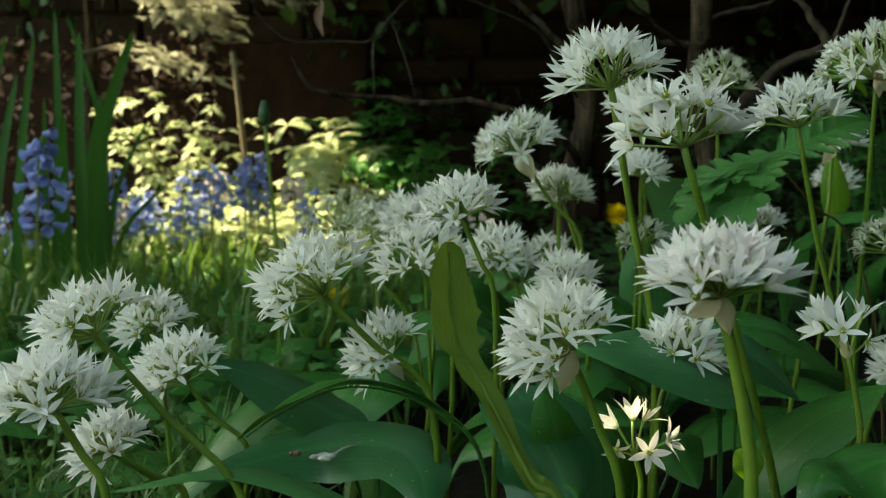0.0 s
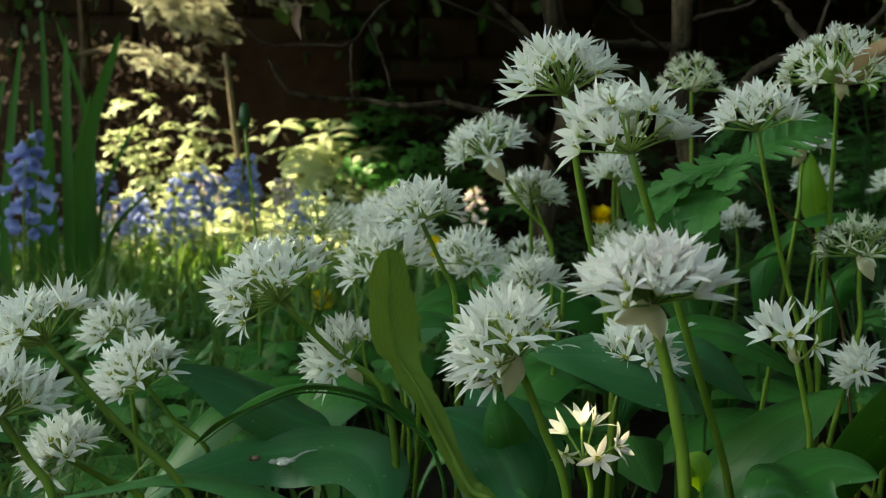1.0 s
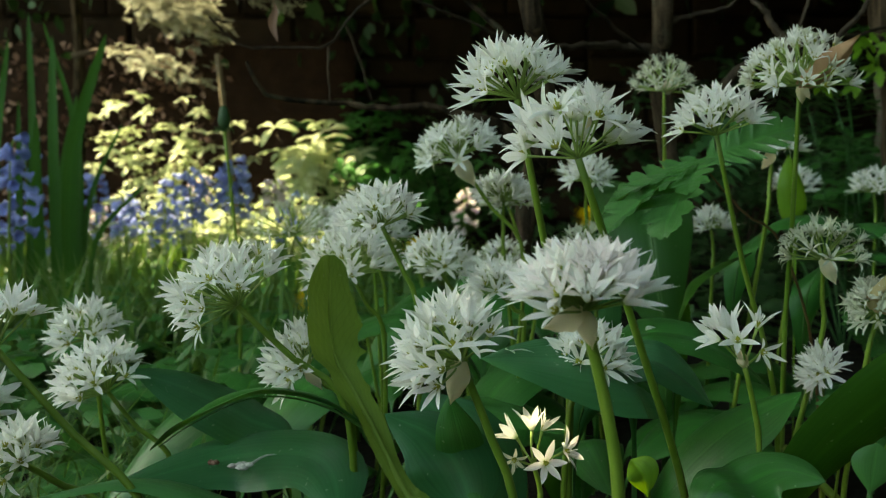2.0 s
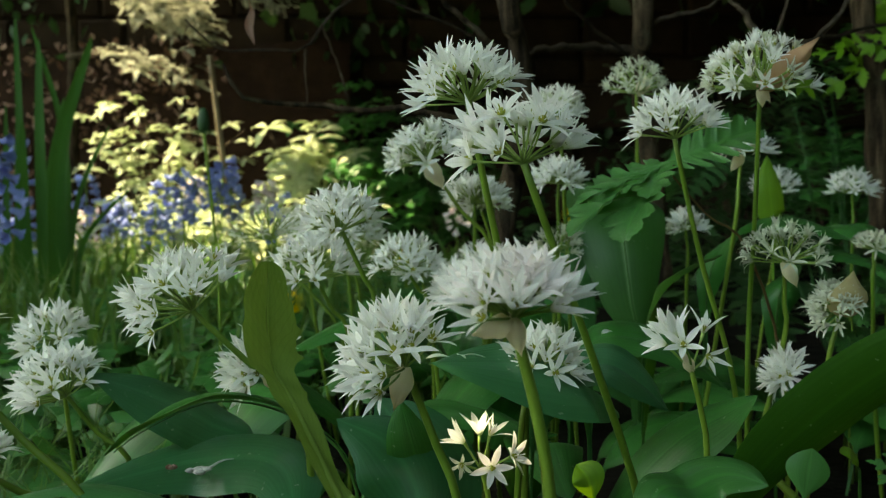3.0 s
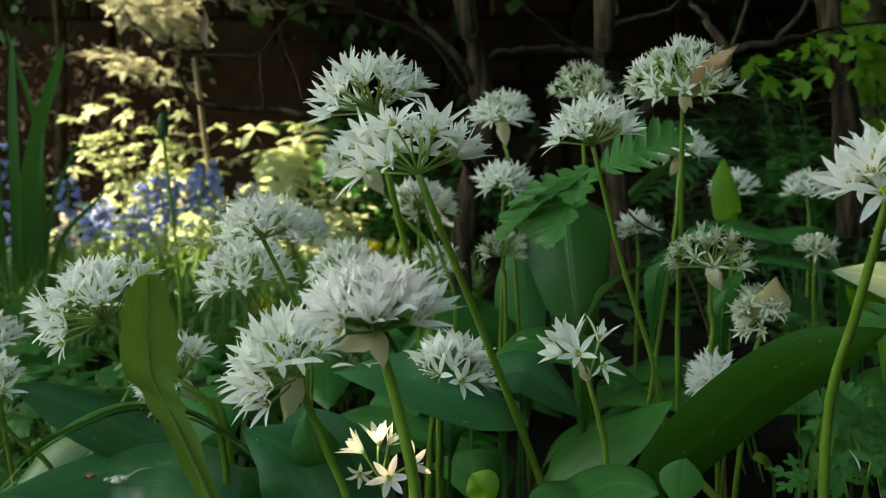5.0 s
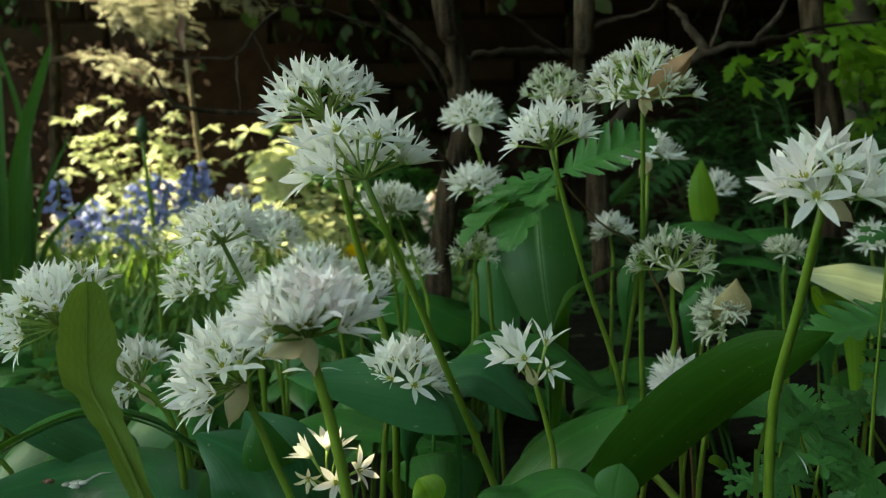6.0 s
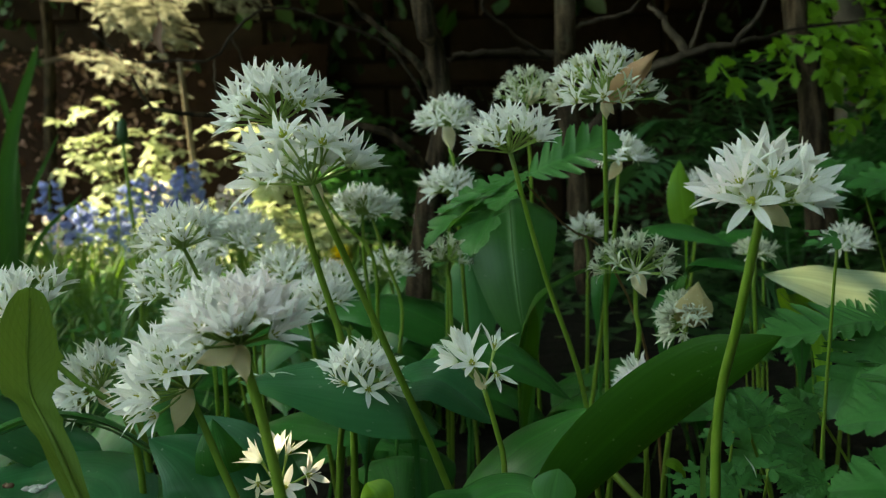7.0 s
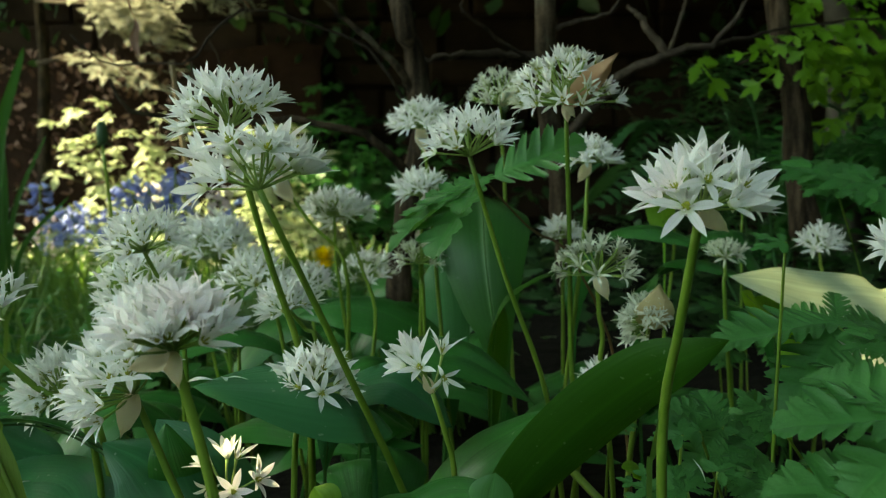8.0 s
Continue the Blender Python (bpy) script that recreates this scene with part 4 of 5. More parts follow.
tree("rough brown tree trunk beside the ferns", [(0.5383, 1.1700, 0.1543), (0.5323, 1.1700, 0.2288), (0.5234, 1.1700, 0.3518), (0.5083, 1.1700, 0.4312), (0.6, 1.3, 0.9), (0.9, 1.7, 1.2)], 0.0145,
     [([(0.3625, 1.0000, 0.3391), (0.4289, 1.0500, 0.3541), (0.5189, 1.1200, 0.3778), (0.6184, 1.1500, 0.3893)], 0.003)],
     [((1.2, 1.8, 1.15), (0.4, 0.3, 0.18), 4000, 0.08)], seed=13)
# Not in view: added to keep direct sun off the bed.
tree("unseen tree added to shade the bed from the side", [(-2.3, 0.6, 0.0), (-2.3, 0.6, 0.8), (-2.1, 0.6, 1.8), (-1.9, 0.6, 2.4)], 0.06,
     [([(-2.2, 0.6, 1.2), (-1.7, 0.4, 1.9), (-1.2, 0.3, 2.2)], 0.03), ([(-2.2, 0.6, 1.4), (-1.9, 1.2, 2.0), (-1.3, 1.6, 2.3)], 0.03)],
     [((-1.5, 0.8, 2.1), (0.38, 0.38, 0.2), 7000, 0.11), ((-1.6, 1.6, 2.2), (0.45, 0.35, 0.25), 5000, 0.11)], seed=14)
# Not in view: added to darken the wall and the ground before it.
tree("unseen broad tree added to shade the garden wall", [(1.9, 3.2, 0.0), (1.9, 3.2, 0.8), (1.7, 3.1, 1.6), (1.5, 3.0, 2.2)], 0.07,
     [([(1.85, 3.2, 1.0), (1.0, 2.9, 1.5), (0.2, 2.8, 1.7)], 0.03), ([(1.85, 3.2, 1.1), (1.3, 2.2, 1.6), (0.9, 1.8, 1.8)], 0.03)],
     [((0.9, 2.8, 1.5), (0.8, 0.5, 0.2), 8000, 0.11), ((-0.4, 2.8, 1.5), (0.8, 0.5, 0.2), 8000, 0.11), ((-1.6, 3.0, 1.9), (0.6, 0.5, 0.3), 4500, 0.11), ((2.0, 2.8, 1.7), (0.5, 0.6, 0.3), 3500, 0.11)], seed=15)
# Not in view: added to cut the skylight from overhead and the right.
tree("unseen tall tree added to shade the bed from above", [(1.9, -0.6, 0.0), (1.9, -0.6, 0.8), (1.6, -0.4, 1.7), (1.2, -0.1, 2.3)], 0.06,
     [([(1.75, -0.5, 1.4), (1.0, 0.1, 2.1), (0.2, 0.3, 2.3)], 0.03), ([(1.7, -0.5, 1.5), (1.0, -0.5, 2.2), (0.1, -0.6, 2.4)], 0.025)],
     [((0.4, 0.1, 2.3), (0.8, 0.55, 0.14), 11000, 0.12), ((0.3, 0.9, 2.3), (0.7, 0.35, 0.14), 5000, 0.12), ((1.35, -0.7, 1.7), (0.45, 0.5, 0.35), 3500, 0.12), ((0.9, 0.3, 1.9), (0.4, 0.5, 0.2), 5000, 0.12)], seed=17)
tree("grey smooth tree trunk standing further back", [(1.0016, 2.3000, 0.0472), (0.9993, 2.3000, 0.3630), (1.0018, 2.3000, 0.6502), (1.02, 2.35, 1.5)], 0.036, [], [], seed=16, bark=GREY_BARK)

# ---- shrub, cane and flowers behind ----
def whorl(s, centre, count, size, r):
    """Pointed oval leaves that spread from a twig's end like spokes."""
    turn = r.uniform(0, 6.28)
    tip_up = Vector((r.uniform(-0.35, 0.35), r.uniform(-0.75, 0.05), 1)).normalized()
    side0 = tip_up.orthogonal().normalized()
    for k in range(count):
        d = Matrix.Rotation(turn + 6.28 * k / count + r.uniform(-0.25, 0.25), 3, tip_up) @ side0
        d = (d + tip_up * r.uniform(-0.25, 0.25)).normalized()
        ln = size * r.uniform(0.65, 1.15)
        q = Vector(centre)
        s.add(blade([q, q + d * ln * 0.5 + tip_up * ln * 0.06, q + d * ln - tip_up * ln * 0.10], ln * r.uniform(0.34, 0.46), tip_up, 0.08, 0.18, 0.0, 6, 2, 0.5, 0.9, 0.06), Matrix.Identity(4))



def shrub(label, x, y, z0, stems, leaf, size, seed, height=0.5, spread=0.3, count=40, droop=0.1):
    r = random.Random(seed)
    t = tagged(new("shrub"), label, "shrub")
    t.location = (x, y, z0)
    crown = Shape()
    for k in range(stems):
        a = r.uniform(0, 6.28)
        tip = Vector((math.cos(a) * spread * r.uniform(0.2, 1), math.sin(a) * spread * 0.6 * r.uniform(0.2, 1), height * r.uniform(0.5, 1)))
        s = Shape()
        path = branch_path([(0, 0, -0.02), tip * 0.5 + Vector((0, 0, 0.06)), tip], 8, 0.006, r)
        s.tube(path, [0.004 * (1 - 0.7 * i / 7) for i in range(8)], 5)
        part("branch", s.mesh("branch", TWIG), t)
        for q in path[2:]:
            for _ in range(max(1, count // 12)):
                whorl(crown, q + Vector((r.gauss(0, 0.05), r.gauss(0, 0.04), r.gauss(0, 0.022))), r.choice((4, 5, 6)), size, r)
    part("foliage", crown.mesh("foliage", leaf), t)


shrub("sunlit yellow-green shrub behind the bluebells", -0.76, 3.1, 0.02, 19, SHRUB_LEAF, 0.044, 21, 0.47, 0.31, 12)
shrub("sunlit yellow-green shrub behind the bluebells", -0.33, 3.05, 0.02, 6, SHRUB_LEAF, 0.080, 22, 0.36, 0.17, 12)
shrub("dark green shrub in the shade of the wall", -0.25, 3.3, 0.02, 10, HERB_LEAF, 0.05, 23, 0.55, 0.25, 36)
# Wall behind the camera, never in view, added to block low skylight.
south = Shape()
box(south, -8, 8, -2.3, -1.95, -0.1, 1.2)
tagged(new("wall_south", south.mesh("wall_south", UNSEEN_WALL, False)), "unseen green wall added on the near side to cut low skylight", "wall", kind="structure")

# ---- conifer by the wall ----
def spray(s, base, direction, size, r):
    """A flat feathery spray of scale leaves."""
    d = Vector(direction).normalized()
    side = d.cross(Vector((r.uniform(-0.3, 0.3), r.uniform(-0.3, 0.3), 1))).normalized()
    n = side.cross(d)
    for k in range(14):
        v = (k + 1) / 14
        p = base + d * size * v * 0.9
        for sg in (-1, 1):
            tip = p + (d * 0.55 + side * sg).normalized() * size * 0.26 * (1.1 - v) + n * size * r.uniform(-0.06, 0.02)
            w = d * size * 0.03
            b = len(s.v)
            mid = p.lerp(tip, 0.55) + n * size * 0.02
            s.v += [tuple(q) for q in (p - w * 0.5, mid - w, tip, mid + w, p + w * 0.5)]
            s.uv += [(0.3, 0), (0, 0.5), (0.5, 1), (1, 0.5), (0.7, 0)]
            s.f.append((b, b + 1, b + 2, b + 3, b + 4))


def conifer(label, base, limbs, seed):
    r = random.Random(seed)
    t = tagged(new("conifer"), label, "conifer")
    base = Vector(base)
    t.location = base
    s = Shape()
    path = branch_path([(0, 0, -0.02), (0.02, 0, 0.6), (0.0, 0.02, 1.4)], 12, 0.006, r)
    s.tube(path, [0.025 * (1 - 0.05 * i) for i in range(12)], 8)
    part("trunk", s.mesh("trunk", BARK), t)
    sprays = Shape()
    for start, tip, count, size in limbs:
        a, b = Vector(start) - base, Vector(tip) - base
        s = Shape()
        path = branch_path([a, a.lerp(b, 0.5) + Vector((0, 0, 0.03)), b], 10, 0.004, r)
        s.tube(path, [0.006 * (1 - 0.07 * i) for i in range(10)], 6)
        part("limb", s.mesh("limb", TWIG), t)
        for _ in range(count):
            q = path[r.randrange(6, 10)] + Vector((r.gauss(0, 0.035), r.gauss(0, 0.03), r.gauss(0, 0.02)))
            spray(sprays, q, (b - a).normalized() + Vector((r.uniform(-0.9, 0.9), r.uniform(-0.7, 0.3), r.uniform(-0.6, 0.2))), size * r.uniform(0.6, 1.2), r)
    part("foliage", sprays.mesh("foliage", CONIFER), t)


conifer("sunlit pale feathery conifer beside the wall", (-1.15, 3.45, 0.03),
        [((-1.15, 3.45, 0.85), (-0.6120, 2.9300, 0.6500), 120, 0.080), ((-1.15, 3.45, 0.9), (-0.6649, 2.9300, 0.7150), 240, 0.085), ((-1.15, 3.45, 0.65), (-0.6623, 3.0500, 0.5384), 40, 0.07),
         ((-1.15, 3.45, 0.65), (-0.7866, 3.1000, 0.5762), 50, 0.07), ((-1.15, 3.45, 1.0), (-0.4452, 3.0000, 0.7507), 110, 0.07)], 31)
r = random.Random(32)
s = Shape()
for _ in range(1300):
    x, zz = r.uniform(-1.5, -0.72), r.uniform(0.0, 1)
    y = 3.45 + 0.25 * zz + r.uniform(-0.05, 0.05)
    leaf_cloud(s, (x, y, 0.04 + 0.70 * zz), (0.015, 0.02, 0.015), 1, 0.032, r)
tagged(new("leaf_litter", s.mesh("leaf_litter", LITTER)), "brown fallen leaves lying on the bank by the wall", "leaf litter", kind="stuff")
s = Shape()
s.grid([[(-1.7 + 0.12 * i, 3.4 + 0.3 * j / 8 + 0.02 * noise.noise(Vector((i * 0.6, j * 0.7, 0))), 0.0 + 0.72 * j / 8 + 0.04 * noise.noise(Vector((i * 0.5, j * 0.5, 3)))) for i in range(13)] for j in range(9)])
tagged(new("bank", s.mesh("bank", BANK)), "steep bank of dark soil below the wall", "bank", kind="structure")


# ---- iris clump ----
def iris(label, x, y, leaves, seed):
    """leaves: tip place, width and base offset of each sword."""
    t = tagged(new("iris_clump"), label, "iris")
    t.location = (x, y, 0)
    r = random.Random(seed)
    o = Vector((x, y, 0))
    for tip, w, dx in leaves:
        tip = Vector(tip) - o
        base = Vector((dx, r.uniform(-0.02, 0.02), -0.01))
        mid = base.lerp(tip, 0.55) + Vector(((base.x - tip.x) * r.uniform(0.15, 0.55) + r.uniform(-0.014, 0.006), 0, 0.02))
        s = blade([base, mid, tip], w * 1.12, (r.uniform(-0.4, 0.4), -1, 0.1), 0.0, 0.3, 0.0, 30, 2, 0.36, 0.42, 0.7)
        part("leaf", s.mesh("leaf", IRIS_LEAF), t)


iris("clump of tall sword-shaped green iris leaves", -0.4818, 1.43,
     [((-0.4073, 1.4200, 0.4151), 0.0176, 0.018), ((-0.4854, 1.4400, 0.4159), 0.0143, 0.000), ((-0.5396, 1.5000, 0.4583), 0.0101, -0.045), ((-0.4408, 1.4600, 0.3810), 0.0119, 0.030), ((-0.5933, 1.5000, 0.3664), 0.0126, -0.135),
      ((-0.5561, 1.5000, 0.3351), 0.0084, -0.045), ((-0.6396, 1.5000, 0.4054), 0.0152, -0.180), ((-0.3828, 1.5000, 0.2172), 0.0068, 0.045), ((-0.6067, 1.4500, 0.2319), 0.0119, -0.180), ((-0.6281, 1.5500, 0.4284), 0.0119, -0.150),
      ((-0.4741, 1.5000, 0.3430), 0.0101, 0.000), ((-0.4116, 1.5000, 0.3038), 0.0076, 0.030), ((-0.5761, 1.5200, 0.4239), 0.0110, -0.090), ((-0.4944, 1.4000, 0.3042), 0.0135, -0.015), ((-0.5560, 1.4200, 0.2685), 0.0110, -0.075),
      ((-0.6432, 1.4500, 0.3079), 0.0135, -0.195), ((-0.5488, 1.5800, 0.4574), 0.0084, 0.030)], 41)


# ---- bluebells ----
def bell_shape():
    s = Shape()
    prof = [(0.0008, 0.0), (0.0028, 0.0015), (0.0034, 0.006), (0.0040, 0.0105), (0.0066, 0.0135)]
    rows = []
    for i, (rad, h) in enumerate(prof):
        rows.append([(rad * (1 + (0.14 * (-1) ** j if i == 4 else 0)) * math.cos(2 * math.pi * j / 12), rad * (1 + (0.14 * (-1) ** j if i == 4 else 0)) * math.sin(2 * math.pi * j / 12),
                      h + (0.0015 * (j % 2) if i == 4 else 0)) for j in range(12)])
    s.grid(rows, close=True)
    return s


BELL_BLUE, BELL_PALE = bell_shape().mesh("bell", BLUE), bell_shape().mesh("bell", PALE)


def bluebell(top, bells, seed, pale=False, spread=0.016, length=0.09, leaves=3):
    r = random.Random(seed)
    top = Vector(top)
    base = Vector((top.x + r.uniform(-0.015, 0.015), top.y + r.uniform(-0.01, 0.01), ground_height(top.x, top.y) - 0.006))
    t = tagged(new("bluebell"), "pale pink-white bluebell spike in bloom" if pale else "violet-blue bluebell spike standing in the grass", "bluebell", "bluebells behind the garlic")
    t.location = base
    tip = top - base
    s = Shape()
    path = spline([(0, 0, 0), tip * 0.5 + Vector((r.uniform(-0.006, 0.006), 0, 0)), tip * 0.92, tip + Vector((r.uniform(-0.006, 0.006), 0, 0))], 14)
    s.tube(path, [0.0022 * (1 - 0.04 * i) for i in range(14)], 5)
    part("stem", s.mesh("stem", STEM), t)
    for k in range(bells):
        q = tip - Vector((0, 0, length * k / bells))
        a = k * 2.4 + r.uniform(-0.4, 0.4)
        out = Vector((math.cos(a), math.sin(a), 0)) * spread * (0.35 + 0.65 * min(1, (k + 1) / (bells * 0.5))) * r.uniform(0.7, 1.15)
        part("bell", BELL_PALE if pale else BELL_BLUE, t, "", aim(q + out * 0.6, out * 40 + Vector((0, 0, r.uniform(-0.7, 0.1))), r.uniform(0, 6), r.uniform(1.0, 1.3)))
    for k in range(leaves):
        a = r.uniform(0, 6.28)
        ln = r.uniform(0.1, 0.2)
        d = Vector((math.cos(a), math.sin(a) * 0.6, 0))
        s = blade([(0, 0, -0.004), d * ln * 0.3 + Vector((0, 0, ln * 0.6)), d * ln * 0.75 + Vector((0, 0, ln * r.uniform(0.3, 0.8)))], 0.011, (-d.x, -d.y, 0.6), 0.0, 0.5, 0.0, 9, 2, 0.4, 0.5, 0.4)
        part("leaf", s.mesh("leaf", GRASS), t)


bluebell((-0.6445, 1.7500, 0.2954), 22, 1, spread=0.032, length=0.19)
bluebell((-0.6786, 1.7800, 0.2691), 10, 2, spread=0.022, length=0.13)
bluebell((-0.7172, 1.7500, 0.1694), 8, 3)
bluebell((-0.3560, 2.0000, 0.2671), 22, 4, spread=0.028, length=0.075)
bluebell((-0.3786, 2.0300, 0.2553), 12, 5, spread=0.022, length=0.09)
bluebell((-0.2853, 2.0500, 0.2322), 14, 6, True, 0.02, 0.07)
bluebell((0.0870, 2.5000, 0.2155), 16, 7, True, 0.026, 0.10)
bluebell((-0.2522, 2.0000, 0.1966), 10, 8)
bluebell((-0.4960, 1.3200, 0.2720), 24, 9, spread=0.026, length=0.125)
r = random.Random(50)
for k, across in enumerate((222, 240, 262, 292, 322, 345, 368, 470, 400, 200, 250, 278, 308, 335, 356, 385, 418, 232)):
    top = Vector((-0.5489, 2.1500, 0.2134))
    bluebell((top.x + (across - 300) * 2.15 * K, 2.15 + r.uniform(-0.2, 0.15), top.z + r.uniform(-0.05, 0.05)), r.randrange(9, 14), 60 + k, k in (6, 9), 0.018, r.uniform(0.07, 0.1))


# ---- low growth on the ground ----
def tuft(s, x, y, r, count, height, width, lean=0.5):
    z = ground_height(x, y)
    for _ in range(count):
        a = r.uniform(0, 6.28)
        d = Vector((math.cos(a), math.sin(a), 0))
        h = height * r.uniform(0.5, 1.15)
        p = Vector((x + r.gauss(0, 0.012), y + r.gauss(0, 0.012), z - 0.005))
        q = p + d * h * lean * 0.35 + Vector((0, 0, h * 0.6))
        e = p + d * h * lean * r.uniform(0.7, 1.3) + Vector((0, 0, h * r.uniform(0.75, 1.0)))
        side = Vector((-d.y, d.x, 0)) * width * 0.5
        b = len(s.v)
        s.v += [tuple(c) for c in (p - side * 0.7, p + side * 0.7, q + side, q - side, e)]
        s.uv += [(0, 0), (1, 0), (1, 0.6), (0, 0.6), (0.5, 1)]
        s.f += [(b, b + 1, b + 2, b + 3), (b + 3, b + 2, b + 4)]


def small_herb(s, x, y, r, leaves, height, size):
    """A little weed: thin stalks with rounded leaves."""
    z = ground_height(x, y)
    for _ in range(leaves):
        p = Vector((x + r.gauss(0, 0.02), y + r.gauss(0, 0.02), z + height * r.uniform(0.25, 1)))
        leaf_cloud(s, p, (0.004, 0.004, 0.003), 1, size * r.uniform(0.7, 1.3), r, -0.1, True)


r = random.Random(71)
s = Shape()
for _ in range(900):
    x, y = r.uniform(-1.2, 0.15), r.uniform(0.55, 2.9)
    if x > -0.02 - 0.0 * y and y < 0.9:
        continue
    tuft(s, x, y, r, 7, 0.06 + 0.03 * r.random(), 0.0035 + 0.001 * y)
for _ in range(110):
    tuft(s, r.uniform(-0.34, -0.12), r.uniform(0.40, 0.75), r, 7, 0.085, 0.0016, 0.7)
for _ in range(420):
    tuft(s, r.uniform(-0.95, -0.02), r.uniform(1.0, 2.3), r, 5, 0.15, 0.0045, 0.35)
tagged(new("grass", s.mesh("grass", GRASS)), "thin green grass growing among the flowers", "grass", kind="stuff")
s = Shape()
for _ in range(520):
    x, y = r.uniform(-1.0, 0.1), r.uniform(0.6, 2.0)
    if y < 0.9 and x > -0.12:
        continue
    small_herb(s, x, y, r, 10, r.uniform(0.05, 0.1), 0.022)
for _ in range(70):
    small_herb(s, r.uniform(-0.32, -0.16), r.uniform(0.42, 0.7), r, 8, r.uniform(0.03, 0.06), 0.011)
tagged(new("low_herbs", s.mesh("low_herbs", HERB_LEAF)), "low green weeds covering the soil between plants", "weeds", kind="stuff")
# Weeds like low_herbs, in a dark green that holds the trees' shade.
s = Shape()
for _ in range(260):
    small_herb(s, r.uniform(0.25, 1.3), r.uniform(1.25, 2.8), r, 10, r.uniform(0.05, 0.16), 0.034)
tagged(new("shade_herbs", s.mesh("shade_herbs", DARK_LEAF)), "weeds coloured dark for the shade under the trees", "weeds", kind="stuff")
# Weeds like low_herbs, in the pale shrub colour that stands for sunlight.
s = Shape()
for _ in range(300):
    small_herb(s, r.uniform(-0.72, -0.12), r.uniform(2.0, 3.2), r, 10, r.uniform(0.06, 0.22), 0.032)
tagged(new("pale_herbs", s.mesh("pale_herbs", SHRUB_LEAF)), "herbs coloured pale yellow-green for the sun among bluebells", "weeds", kind="stuff")
shrub("low green bush at the foot of the wall", 0.05, 2.9, 0.02, 8, HERB_LEAF, 0.05, 24, 0.28, 0.3, 36)
shrub("low green bush in the shade behind the ferns", 0.74, 1.85, 0.0, 10, HERB_LEAF, 0.042, 26, 0.34, 0.24, 40)
shrub("low green bush in the shade behind the ferns", 1.05, 2.15, 0.0, 10, HERB_LEAF, 0.045, 27, 0.5, 0.26, 40)
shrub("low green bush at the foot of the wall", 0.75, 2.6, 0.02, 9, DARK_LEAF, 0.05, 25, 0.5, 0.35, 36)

# leaves that carpet the bed
r = random.Random(81)
for k in range(190):
    x, y = r.uniform(-0.42, 0.55), r.uniform(0.5, 1.25)
    if (y < 0.62 and x < -0.1) or (y < 0.7 and x > 0.15):
        continue
    a = r.uniform(0, 6.28)
    d = Vector((math.cos(a), math.sin(a), 0))
    ln, h = r.uniform(0.07, 0.13), r.uniform(0.075, 0.125)
    if x < 0.03 and y > 0.6:
        h *= 0.55
    elif x > 0.10:
        h *= 0.7
    if x > 0.16 and y > 0.8:
        continue
    p = Vector((x, y, 0))
    garlic_leaf([p, p + d * ln * 0.2 + Vector((0, 0, h * 0.7)), p + d * ln * 0.6 + Vector((0, 0, h)), p + d * ln * 1.15 + Vector((0, 0, h * r.uniform(0.5, 0.95)))], r.uniform(0.035, 0.055),
                (-d.x * 0.3 + r.uniform(-0.3, 0.3), -d.y * 0.3 - 0.2, 1), 0.25)


# ---- lobed herb leaves ----
def toothed_lobe(s, m, length, width, teeth, bend, cut=0.45):
    """A flat lobe with teeth that lean forwards and a blunt tip."""
    rows, uvs = [], []
    n = teeth * 4 + 2
    for i in range(n):
        v = i / (n - 1)
        saw = (v * teeth + 0.35) % 1.0
        half = 0.5 * width * math.sin(math.pi * (0.12 + 0.865 * v ** 0.95)) ** 0.65 * (1.06 - cut * (1 - saw) ** 1.4)
        rows.append([m @ Vector((u * half, v * length + 0.45 * abs(u) * half, 0.05 * abs(u) * half - bend * length * v * v)) for u in (-1, -0.5, 0, 0.5, 1)])
        uvs.append([(0.5 + 0.5 * u, v) for u in (-1, -0.5, 0, 0.5, 1)])
    s.grid(rows, uvs)


def cut_lobe(s, m, size, pairs, r, slim):
    """A lobe that is itself cut into small toothed points along both sides."""
    toothed_lobe(s, m, size, size * slim, 4, 0.10, 0.35)
    for k in range(pairs):
        w = (k + 0.5) / pairs
        for sg in (-1, 1):
            ln = size * (0.40 - 0.18 * w) * r.uniform(0.85, 1.15)
            toothed_lobe(s, m @ Matrix.Translation((0, (0.10 + 0.66 * w) * size, -0.10 * size * w * w + 0.003 * size)) @ Matrix.Rotation(-sg * radians(r.uniform(42, 56)), 4, "Z"), ln, ln * 0.38, 2, 0.10, 0.3)


def leaflet(width, pairs, seed, slim=0.3, points=3):
    """A leaf cut into jagged lobes on both sides of its rib, with gaps between them."""
    r = random.Random(seed)
    s = Shape()
    toothed_lobe(s, Matrix.Identity(4), 0.72, 0.07 * width, 3, 0.05, 0.2)
    cut_lobe(s, Matrix.Translation((0, 0.54, -0.026)), 0.46, points, r, 0.36)
    for k in range(pairs):
        w = k / max(1, pairs - 1)
        v = 0.05 + 0.46 * w
        size = 0.60 * width * math.sin(math.pi * (0.38 + 0.34 * w)) * r.uniform(0.88, 1.1)
        for sg in (-1, 1):
            a = -sg * radians(r.uniform(58, 68) - 14 * w)
            m = Matrix.Translation((0, v + 0.025 * sg, -0.05 * v * v + 0.002 * k)) @ Matrix.Rotation(a, 4, "Z") @ Matrix.Rotation(r.uniform(-0.22, 0.14), 4, "X") @ Matrix.Rotation(r.uniform(-0.4, 0.4), 4, "Y")
            cut_lobe(s, m, size, points, r, slim)
    return s


